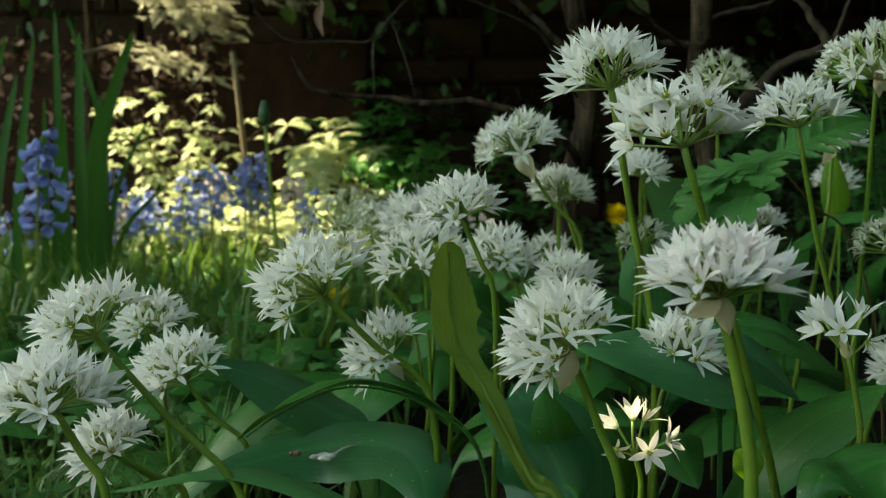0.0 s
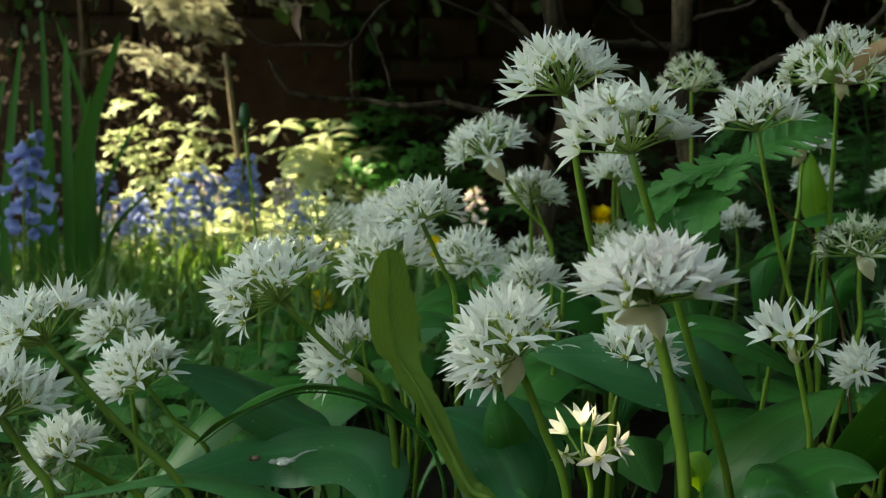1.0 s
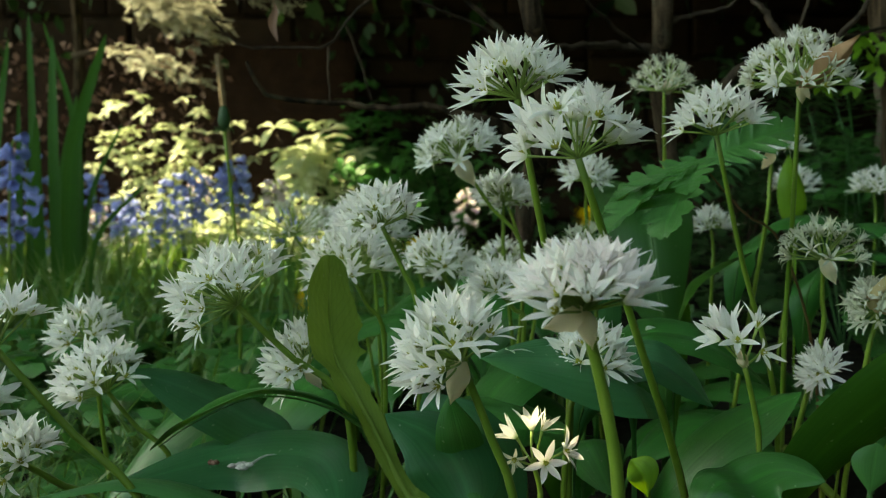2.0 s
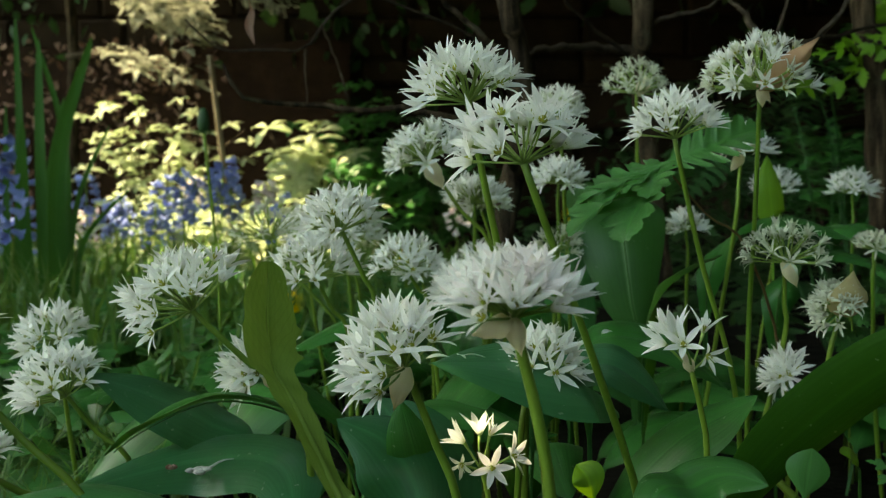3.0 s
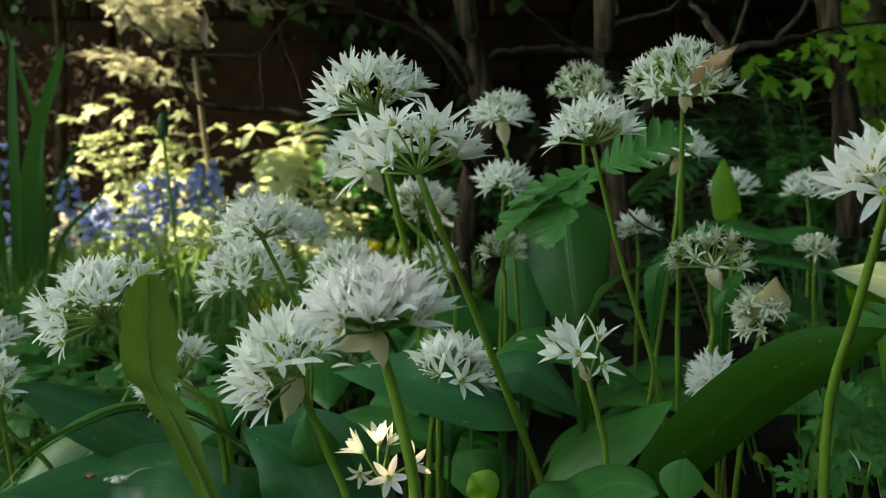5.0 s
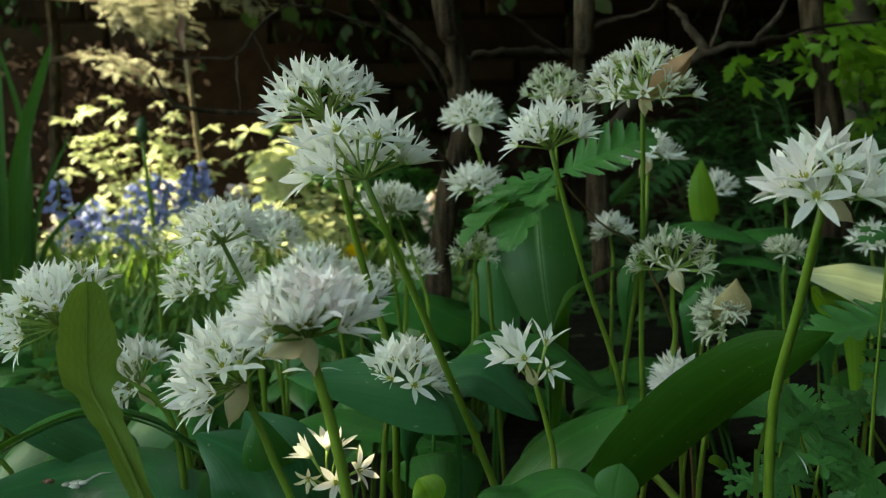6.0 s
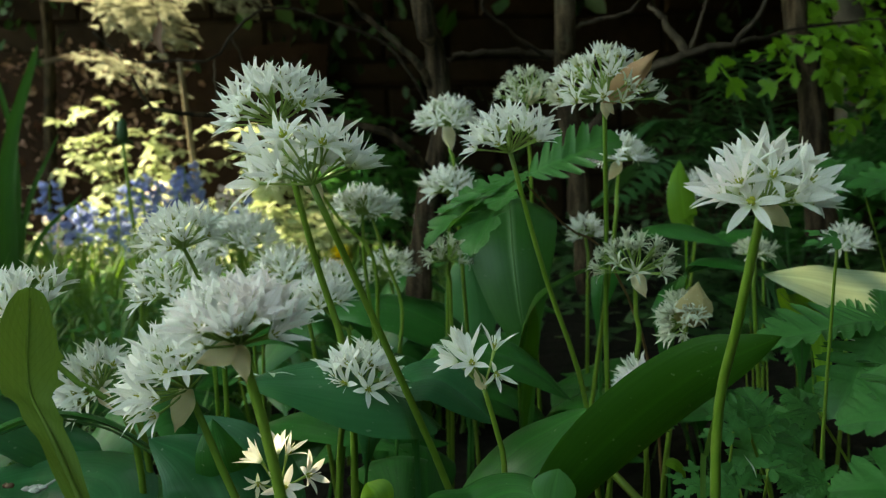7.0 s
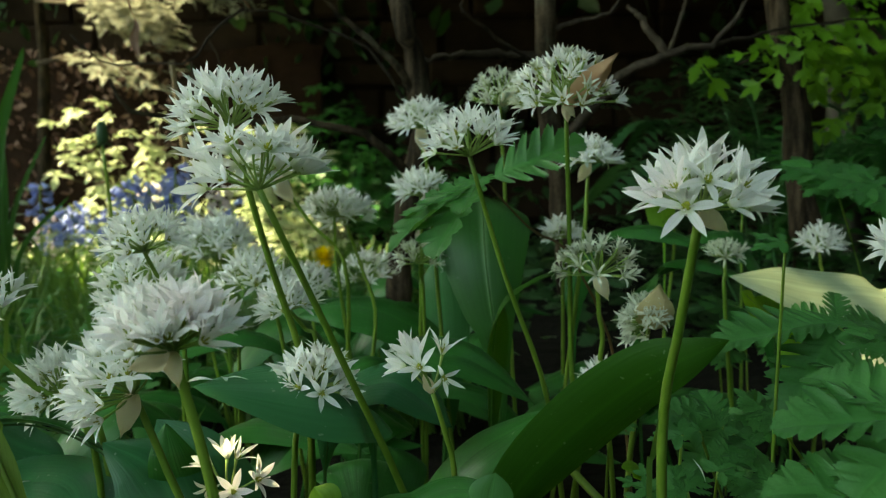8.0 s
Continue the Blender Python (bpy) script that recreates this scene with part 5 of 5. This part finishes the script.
def broad_leaflet(lobes, width, seed):
    """One leaf surface with rounded lobes down both sides, each edged with blunt teeth, gently waved and drooping to its tip."""
    r = random.Random(seed)
    s = Shape()
    n = lobes * 12 + 4
    us = (-1, -0.75, -0.45, -0.15, 0, 0.15, 0.45, 0.75, 1)
    deep = [[r.uniform(0.5, 0.72) for _ in range(lobes + 1)] for _ in range(2)]
    shift = (r.uniform(-0.12, 0.12), r.uniform(-0.12, 0.12))
    rows, uvs = [], []
    for i in range(n):
        v = i / (n - 1)
        env = 0.5 * width * math.sin(math.pi * (0.10 + 0.88 * v ** 0.85)) ** 0.75
        row = []
        for u in us:
            side = 0 if u < 0 else 1
            place = v ** 0.9 * lobes + shift[side] + 0.2
            bay = abs(math.cos(math.pi * place)) ** 9 * deep[side][min(lobes, int(place + 0.5))] * min(1.0, 1.6 * (1 - v) + 0.2)
            tooth = 0.16 * ((place * 3.0) % 1.0) * r.uniform(0.7, 1.1)
            half = env * (1 - bay - tooth)
            crease = 0.035 * math.cos(2 * math.pi * place) * abs(u)
            row.append(Vector((u * half, v * 0.92 + 0.55 * abs(u) * half, (0.16 * abs(u) + crease) * half - 0.16 * v * v + 0.01 * math.sin(9 * v + 3 * u))))
        rows.append(row)
        uvs.append([(0.5 + 0.5 * u, v) for u in us])
    s.grid(rows, uvs)
    return s


LEAFLETS = [leaflet(0.95, 3, 1, 0.34).mesh("leaflet", HERB_LEAF), leaflet(0.8, 7, 2, 0.26, 4).mesh("leaflet", HERB_LEAF), leaflet(1.0, 3, 3, 0.36).mesh("leaflet", HERB_LEAF), leaflet(0.85, 2, 4, 0.55, 2).mesh("leaflet", HERB_LEAF),
            broad_leaflet(7, 0.66, 8).mesh("leaflet", HERB_LEAF), broad_leaflet(6, 0.70, 9).mesh("leaflet", HERB_LEAF)]


def lobed_leaf(place, size, heading, root, up=(0, -0.35, 1), fingers=5, kind=0, label="", fan=52.0, onto=None, via=()):
    """A divided leaf: a stalk from the ground and leaflets that spread like fingers. heading: degrees in plan, 0 away, 90 to the left."""
    r = random.Random(int(size * 1e5) + int(heading))
    place = Vector(place)
    if onto:
        t = onto
        q = place - t.location
    else:
        o = Vector((root[0], root[1], -0.004))
        t = tagged(new("lobed_leaf"), label or "deeply lobed green herb leaf on a thin stalk", "leaf", "lobed herb leaves in the bed")
        t.location = o
        q = place - o
        s = Shape()
        s.tube(spline([(0, 0, 0)] + ([Vector(p) - o for p in via] or [q * 0.5 + Vector((0, 0, 0.02))]) + [q], 14), [0.0009 * (1 - 0.03 * i) for i in range(14)], 5)
        part("stalk", s.mesh("stalk", RED_STALK if via else STEM), t)
    base = Vector(up).normalized().to_track_quat("Z", "Y").to_matrix().to_4x4()
    inv = base.to_3x3().inverted()
    fwd = inv @ Vector((-math.sin(radians(heading)), math.cos(radians(heading)), 0))
    head0 = math.atan2(-fwd.x, fwd.y)
    for k in range(fingers):
        a = head0 + radians(fan) * (k - (fingers - 1) / 2) + r.uniform(-0.12, 0.12)
        sz = size * (1.0 - 0.10 * abs(k - (fingers - 1) / 2)) * r.uniform(0.9, 1.08)
        part("leaflet", LEAFLETS[(kind + k) % 3 if kind < 3 else kind], t, "", Matrix.Translation(q) @ base @ Matrix.Rotation(a, 4, "Z") @ Matrix.Rotation(r.uniform(-0.15, 0.15), 4, "X") @ Matrix.Scale(sz, 4))
    return t


def herb(place, span, heading, drop=(0.0, 0.03), **more):
    return lobed_leaf(place, span * K * place[1], heading, (place[0] + drop[0], place[1] + drop[1]), **more)


HERB = "broad finely lobed green herb leaf spread flat"
compound = herb((0.2890, 0.4000, 0.1600), 265, 98, drop=(0.07, 0.02), fingers=1, kind=4, up=(-0.10, -0.36, 1), label=HERB)
herb((0.2880, 0.3980, 0.1590), 230, 142, drop=(0.075, 0.02), fingers=1, kind=4, up=(-0.05, -0.70, 0.9), onto=compound)
herb((0.2890, 0.4010, 0.1600), 110, 52, drop=(0.07, 0.02), fingers=1, kind=5, up=(-0.1, -0.55, 1), onto=compound)
herb((0.2890, 0.4010, 0.1600), 85, -8, drop=(0.07, 0.02), fingers=1, kind=5, up=(0.1, -0.75, 0.8), onto=compound)
herb((0.2900, 0.3990, 0.1600), 210, -60, drop=(0.07, 0.02), fingers=1, kind=4, up=(0.1, -0.36, 1), onto=compound)
herb((0.2950, 0.3720, 0.1420), 170, 104, drop=(0.05, 0.02), fingers=3, fan=56, kind=5, up=(0, -0.45, 1), label=HERB)
herb((0.2420, 0.3900, 0.1230), 130, 70, drop=(0.03, 0.03), fingers=3, fan=64, kind=5, up=(0.1, -0.65, 1), label=HERB)
herb((0.2925, 0.3500, 0.1608), 130, 80, drop=(0.05, 0.02), fingers=2, up=(0, -0.5, 1))
herb((0.4046, 0.7200, 0.2166), 120, 20, drop=(0.06, 0.03), fingers=5, up=(0, -0.5, 1))
herb((0.4289, 0.7000, 0.2103), 110, 60, drop=(0.05, 0.03), fingers=5, up=(0, -0.5, 1))
herb((0.2205, 0.3600, 0.1277), 75, 30, fingers=3, kind=3, up=(0, -0.9, 1))
herb((0.2327, 0.3600, 0.1146), 80, -60, fingers=3, kind=3, up=(0, -0.6, 1))
herb((0.2092, 0.3600, 0.1090), 70, 60, fingers=3, kind=3, up=(0, -0.6, 1))
herb((0.2708, 0.4200, 0.1208), 100, 30, drop=(0.05, 0.02), fingers=3, up=(0, -0.5, 1))
herb((0.2691, 0.2750, 0.1500), 320, 82, drop=(0.05, 0.0), fingers=3, fan=44, kind=4, up=(0, -0.40, 1), label="near lobed green leaf in soft shade")
herb((0.2603, 0.2620, 0.1335), 330, 84, drop=(0.05, 0.0), fingers=3, fan=44, kind=5, up=(0, -0.34, 1), label="near lobed green leaf in soft shade")
herb((0.2300, 0.3750, 0.1254), 95, 50, drop=(0.03, 0.02), fingers=3, kind=3, up=(0.1, -0.6, 1))
herb((0.2530, 0.3850, 0.1165), 110, 80, drop=(0.04, 0.02), fingers=3, up=(0, -0.5, 1))
herb((0.2533, 0.3600, 0.1090), 120, 70, drop=(0.03, 0.02), fingers=3, up=(-0.1, -0.5, 1))
herb((0.2199, 0.3500, 0.1104), 90, 20, drop=(0.02, 0.02), fingers=3, up=(0, -0.6, 1))
herb((0.2563, 0.3600, 0.1935), 75, 70, fingers=2, kind=3, up=(0, -0.5, 1))
FINE = "finely divided green leaf spreading above the garlic"
compound = herb((0.1600, 0.5250, 0.2190), 235, 100, drop=(0.085, 0.06), fingers=3, fan=34, kind=5, up=(-0.50, -0.22, 1), label=FINE, via=((0.232, 0.565, 0.115), (0.2050, 0.5400, 0.1780), (0.1840, 0.5300, 0.1930)))
herb((0.1610, 0.5300, 0.2200), 150, 150, drop=(0.09, 0.03), fingers=1, kind=4, up=(-0.40, -0.25, 1), onto=compound)
herb((0.1660, 0.5350, 0.2190), 190, -62, drop=(0.06, 0.03), fingers=1, kind=4, up=(-0.5, -1.0, 0.8), onto=compound)
herb((0.2113, 0.4600, 0.1073), 70, 0, fingers=3, up=(0, -0.5, 1))
r = random.Random(91)
for k in range(20):
    x, y = r.uniform(0.30, 0.75), r.uniform(0.66, 1.1)
    lobed_leaf((x, y, r.uniform(0.06, 0.13)), r.uniform(0.02, 0.035), r.uniform(0, 360), (x + 0.01, y + 0.02), (r.uniform(-0.3, 0.3), -0.4, 1), r.choice((3, 5)))


# ---- ferns ----
def fern(label, x, y, fronds, seed):
    r = random.Random(seed)
    t = tagged(new("fern"), label, "fern")
    t.location = (x, y, ground_height(x, y) - 0.01)
    for a, ln, rise in fronds:
        d = Vector((math.cos(radians(a)), math.sin(radians(a)), 0))
        path = spline([(0, 0, 0), d * ln * 0.35 + Vector((0, 0, rise * 0.75)), d * ln * 0.7 + Vector((0, 0, rise)), d * ln + Vector((0, 0, rise * 0.8))], 30)
        s = Shape()
        s.tube(path, [0.002 * (1 - 0.03 * i) for i in range(30)], 4)
        for i in range(5, 29):
            tan = (path[i + 1 if i < 29 else i] - path[i - 1]).normalized()
            side = tan.cross(Vector((0, 0, 1))).normalized()
            w = ln * 0.24 * math.sin(math.pi * (i - 3) / 27) ** 0.7
            for sg in (-1, 1):
                tip = path[i] + (side * sg + tan * 0.35).normalized() * w + Vector((0, 0, -0.15 * w))
                s.add(blade([path[i], path[i].lerp(tip, 0.5) + Vector((0, 0, 0.04 * w)), tip], ln * 0.045, (0, 0, 1), 0.0, 0.2, 0.0, 5, 2, 0.35, 0.7, 0.3), Matrix.Identity(4))
        part("frond", s.mesh("frond", FERN_LEAF), t)


fern("green fern arching up in the shade", 0.544, 1.35, [(200, 0.20, 0.30), (110, 0.16, 0.36), (250, 0.2, 0.27), (330, 0.2, 0.32), (20, 0.2, 0.27), (160, 0.24, 0.24)], 5)
fern("green fern arching up in the shade", 0.5576, 1.3, [(180, 0.24, 0.30), (230, 0.2, 0.36), (300, 0.2, 0.28), (100, 0.16, 0.34), (140, 0.22, 0.26), (205, 0.28, 0.25)], 6)


# ---- lime-green leaves over the path of the branch ----
LIME_LEAVES = [leaflet(0.95, 2, 5, 0.40, 3).mesh("leaf", LIME_LEAF), leaflet(0.85, 2, 6, 0.36, 3).mesh("leaf", LIME_LEAF)]


def leafy_branch(label, path_pts, leaves, size, seed, root):
    r = random.Random(seed)
    root = Vector(root)
    t = tagged(new("sapling"), label, "sapling")
    t.location = root
    s = Shape()
    pts = [Vector((0, 0, -0.01))] + [Vector(p) - root for p in path_pts]
    path = branch_path(pts, 24, 0.002, r)
    s.tube(path, [0.005 * (1 - 0.03 * i) for i in range(24)], 6)
    part("stem", s.mesh("stem", TWIG), t)
    for k in range(leaves):
        p = path[r.randrange(9, 24)] + Vector((r.gauss(0, 0.025), r.gauss(0, 0.02), r.gauss(0, 0.02)))
        d = Vector((r.uniform(-1, 1), r.uniform(-0.6, 0.3), r.uniform(-0.9, 0.1))).normalized()
        ln = size * r.uniform(0.7, 1.2)
        n = (Vector((r.uniform(-0.4, 0.4), -0.7, 0.8)) - d * d.dot(Vector((0, -0.7, 0.8)))).normalized()
        m = Matrix((d.cross(n), d, n)).transposed().to_4x4()
        part("leaf", LIME_LEAVES[k % 2], t, "", Matrix.Translation(p) @ m @ Matrix.Scale(ln, 4))


leafy_branch("sapling with bright lime-green leaves beside the trunk", [(0.7200, 1.2600, 0.2500), (0.6480, 1.2400, 0.3560), (0.5980, 1.2200, 0.3680), (0.5330, 1.1800, 0.3740), (0.4560, 1.1400, 0.3420)], 34, 0.046, 3, (0.7454, 1.3000, 0.0))
leafy_branch("sapling with bright lime-green leaves beside the trunk", [(0.7305, 1.3000, 0.2548), (0.7028, 1.3000, 0.3440), (0.6480, 1.3000, 0.4196), (0.5934, 1.3000, 0.4477)], 40, 0.044, 4, (0.7593, 1.3000, 0.0))
leafy_branch("sapling with drooping lime-green leaves beside the trunk", [(0.7100, 1.2700, 0.2300), (0.6600, 1.2600, 0.3500), (0.6200, 1.2500, 0.3400), (0.5760, 1.2500, 0.3250)], 26, 0.042, 5, (0.7300, 1.2800, 0.0))


# ---- cane, twigs, dandelions, small things ----
def cane(label, top, foot, radius):
    top, b = Vector(top), Vector(foot)
    d = b - top
    foot = top + d * (top.z / -d.z)
    s = Shape()
    path = [foot.lerp(top, i / 12) - foot for i in range(13)]
    s.tube(path, [radius * (1.1 if i % 4 == 0 else 1) for i in range(13)], 8)
    tagged(new("garden_cane", s.mesh("garden_cane", CANE)), label, "cane").location = foot


cane("dry straw-coloured garden cane standing by the shrub", (-0.5107, 2.6200, 0.5425), (-0.4830, 2.6200, 0.2852), 0.0065)


def dandelion(top, label, seed, open_head=True):
    r = random.Random(seed)
    top = Vector(top)
    base = Vector((top.x + 0.01, top.y, ground_height(top.x, top.y) - 0.004))
    t = tagged(new("dandelion"), label, "dandelion")
    t.location = base
    s = Shape()
    s.tube(spline([(0, 0, 0), (top - base) * 0.5 + Vector((0.006, 0, 0)), top - base], 12), 0.0022 if open_head else 0.0015, 7)
    part("stem", s.mesh("stem", STEM), t)
    s = Shape()
    c = top - base
    s.tube([c + Vector((0, 0, z)) for z in (-0.004, 0.0, 0.006, 0.014, 0.018)], [0.002, 0.0045, 0.0052, 0.0040, 0.0022] if not open_head else [0.002, 0.006, 0.0072, 0.005, 0.005], 10)
    part("bud" if not open_head else "calyx", s.mesh("bud", DARK_LEAF if not open_head else STEM), t)
    if not open_head:
        for k in range(11):
            s = Shape()
            a = 2 * math.pi * k / 11
            d = Vector((math.cos(a), math.sin(a), 0))
            s.add(blade([c + d * 0.003 + Vector((0, 0, -0.002)), c + d * 0.0075 + Vector((0, 0, -0.001 - 0.002 * (k % 2))), c + d * r.uniform(0.008, 0.011) + Vector((0, 0, r.uniform(-0.008, 0.001)))], 0.0026, (0, 0, 1), 0.0, 0.2, 0.0, 5, 2, 0.4, 0.7, 0.3), Matrix.Identity(4))
            part("bract", s.mesh("bract", DARK_LEAF), t)
    if open_head:
        s = Shape()
        for ring, (n, ln, tilt) in enumerate(((30, 0.019, 0.25), (26, 0.016, 0.55), (18, 0.011, 0.95), (10, 0.008, 1.3))):
            for k in range(n):
                a = 2 * math.pi * (k + 0.5 * ring) / n
                d = Vector((math.cos(a) * math.cos(tilt), math.sin(a) * math.cos(tilt), math.sin(tilt)))
                d = Matrix.Rotation(0.75, 3, "X") @ d
                p = c + Vector((0, -0.003, 0.012))
                s.add(blade([p, p + d * ln * 0.6, p + d * ln * r.uniform(0.9, 1.1)], 0.0028, (0, 0, 1), 0.0, 0.2, 0.0, 4, 2, 0.6, 0.4, 0.5), Matrix.Identity(4))
        part("petals", s.mesh("petals", YELLOW), t, "bright yellow ray petals")


dandelion((-0.1240, 1.2500, 0.0634), "yellow dandelion flower in the grass", 1)
dandelion((0.0069, 1.1900, 0.1274), "yellow dandelion flower in the grass", 2)
dandelion((0.2035, 1.2500, 0.1603), "yellow dandelion flower in the grass", 3)
dandelion((-0.1545, 0.9300, 0.2619), "closed green dandelion bud on a tall stalk", 4, False)

s = Shape()
c = Vector((-0.0490, 0.4355, 0.0918))
rr = random.Random(6)
for k in range(7):
    q = Vector((rr.gauss(0, 0.0022), rr.gauss(0, 0.0015), rr.gauss(0, 0.0008)))
    s.tube([Vector((q.x * 1.1, q.y * 1.1, 0.3 * q.z)) + Vector((0, 0, z)) for z in (-0.0010, -0.0002, 0.0005, 0.0009)], [0.0012, 0.0024, 0.0015, 0.0003], 7)
s.tube(spline([(0.003, 0, 0), (0.009, 0.001, 0.0035), (0.014, 0.002, 0.004)], 6), [0.0008, 0.0006, 0.0005, 0.0004, 0.0003, 0.0002], 5)
tagged(new("bird_dropping", s.mesh("bird_dropping", DROPPING)), "pale grey bird dropping stuck on a leaf", "dropping").location = c

# ---- ivy on the wall ----
r = random.Random(101)
s = Shape()
for _ in range(46):
    x, zz = r.uniform(-1.6, 2.0), r.uniform(0.15, 1.3)
    leaf_cloud(s, (x, WALL_Y - 0.05, zz), (0.10, 0.015, 0.09), 16, 0.055, r, 0.6)
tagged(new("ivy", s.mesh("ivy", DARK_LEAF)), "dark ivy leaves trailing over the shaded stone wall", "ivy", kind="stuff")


# ---- bare twigs hanging over the bed ----
def twig(label, root, paths, radius, seed):
    """A bare twig: its first path starts at the branch or tree that carries it."""
    r = random.Random(seed)
    root = Vector(root)
    t = tagged(new("bare_twig"), label, "twig")
    t.location = root
    for k, pts in enumerate(paths):
        s = Shape()
        path = branch_path([Vector(p) - root for p in pts], 18, radius * 0.5, r)
        s.tube(path, [radius * (1 - 0.55 * i / 17) * (1.25 if i % 5 == 2 else 1) * (1 if k == 0 else 0.7) for i in range(18)], 6)
        part("shoot", s.mesh("shoot", TWIG), t)
    return t


twig("thin bare grey twig bending through the shade", (0.1151, 0.9200, 0.2808), [
    [(0.1151, 0.9200, 0.2808), (0.0829, 0.9000, 0.3326), (0.0442, 0.8800, 0.3479), (-0.0108, 0.8600, 0.3623), (-0.0371, 0.8450, 0.3420), (-0.0537, 0.8400, 0.3185), (-0.0809, 0.8400, 0.3185), (-0.1159, 0.8380, 0.3165), (-0.1329, 0.8350, 0.3274), (-0.1450, 0.8300, 0.3395)],
    [(-0.0537, 0.8400, 0.3185), (-0.0549, 0.8450, 0.3025), (-0.0549, 0.8500, 0.2899), (-0.0548, 0.8550, 0.2761)],
    [(-0.0416, 0.8450, 0.3376), (-0.0289, 0.8600, 0.3044), (-0.0221, 0.8600, 0.2775)]], 0.0014, 1)
twig("thin bare grey twig bending through the shade", (0.2412, 1.0150, 0.3594), [
    [(0.2412, 1.0150, 0.3594), (0.2629, 1.0000, 0.3672), (0.2966, 0.9800, 0.3736), (0.3106, 0.9700, 0.3968)],
    [(0.2256, 1.0000, 0.3314), (0.1670, 0.9500, 0.3663), (0.1621, 0.9400, 0.3794), (0.1719, 0.9300, 0.3919)],
    [(0.3450, 0.9550, 0.3311), (0.3542, 0.9500, 0.3625), (0.3619, 0.9500, 0.3919)]], 0.0026, 2)
dl = Vector((-0.0986, 0.8350, 0.3468))
s = blade([(0, 0, 0.012), (0.004, 0, 0), (0.001, 0.002, -0.012), (0.006, 0, -0.026)], 0.007, (0.4, -1, 0), 0.2, 0.6, 0.03, 14, 4)
s.tube(spline([(0, 0, 0.012), (0.002, 0.0, 0.03), (0.06, 0.01, 0.05), tuple(Vector((-0.0108, 0.8600, 0.3623)) - dl)], 10), 0.0008, 5)
tagged(new("dry_leaf", s.mesh("dry_leaf", LITTER)), "curled dry brown leaf hanging from a twig", "leaf").location = dl

s = Shape()
a, b = Vector((0.1952, 0.5000, 0.0829)), Vector((0.2108, 0.4900, 0.0669))
foot = a + (b - a) * (a.z / (a.z - b.z))
s.tube([q - foot for q in spline([foot, b, a], 8)], [0.002] * 8, 6)
tagged(new("broken_stalk", s.mesh("broken_stalk", STEM)), "broken yellow-green stalk slanting between the leaves", "stalk").location = foot

# ---- fallen tepals on the flat leaf ----
s = Shape()
s.add(blade([(-0.0045, 0, 0), (0, 0.0004, 0.0006), (0.0045, 0, 0.0002)], 0.0026, (0, 0, 1), 0.0, 0.3, 0.0, 8, 2, 0.45, 0.8, 0.1), Matrix.Identity(4))
TEPAL = s.mesh("fallen_tepal", PETAL)
for x, y, z, turn in ((0.050, 0.383, 0.1458, 0.3), (0.0585, 0.385, 0.1458, 1.9), (0.063, 0.386, 0.1457, 2.8), (0.119, 0.433, 0.1478, 0.9)):
    tagged(new("fallen_tepal", TEPAL), "shed white tepal lying on a broad green leaf", "petal", "shed tepals on the leaf").matrix_world = Matrix.Translation((x, y, z)) @ Matrix.Rotation(turn, 4, "Z") @ Matrix.Rotation(0.3, 4, "X")

# ---- crumbs and a loose blade ----
s = Shape()
for k in range(5):
    a = 2.4 * k
    q = Vector((0.0014 * math.cos(a), 0.0009 * math.sin(a), 0.0004))
    s.tube([q + Vector((0, 0, z)) for z in (-0.0009, 0.0, 0.0006, 0.0010)], [0.0006, 0.0013, 0.0009, 0.0003], 6)
tagged(new("seed_husk", s.mesh("seed_husk", LITTER)), "small brown husk lying on a broad leaf", "husk").location = (-0.0610, 0.4370, 0.0922)

root = Vector((0.2070, 0.3450, -0.003))
s = blade([Vector(p) - root for p in ((0.2070, 0.3450, -0.003), (0.2050, 0.3400, 0.1120), (0.2060, 0.3380, 0.1270), (0.2090, 0.3320, 0.1460), (0.2120, 0.3300, 0.1650))], 0.0022, (0.3, -1, 0.1), 0.0, 0.4, 0.0, 24, 2, 0.4, 0.5, 0.5)
tagged(new("grass_blade", s.mesh("grass_blade", GRASS)), "thin pale grass blade leaning against a stem", "grass blade").location = root
# A lime colour instead of light makes this leaf look lit.
garlic_leaf([(0.2200, 0.4250, 0.0820), (0.2180, 0.4220, 0.0950), (0.2140, 0.4200, 0.1010), (0.2090, 0.4180, 0.1015)], 0.008, (0, -0.7, 1), 0.5, material=LIME_LEAF, label="small leaf coloured yellow-green as if lit")
tagged(new("fallen_tepal", TEPAL), "shed white tepal caught in the herb leaves", "petal", "shed tepals on the leaf").matrix_world = Matrix.Translation((0.2250, 0.3550, 0.1165)) @ Matrix.Rotation(1.1, 4, "Y")
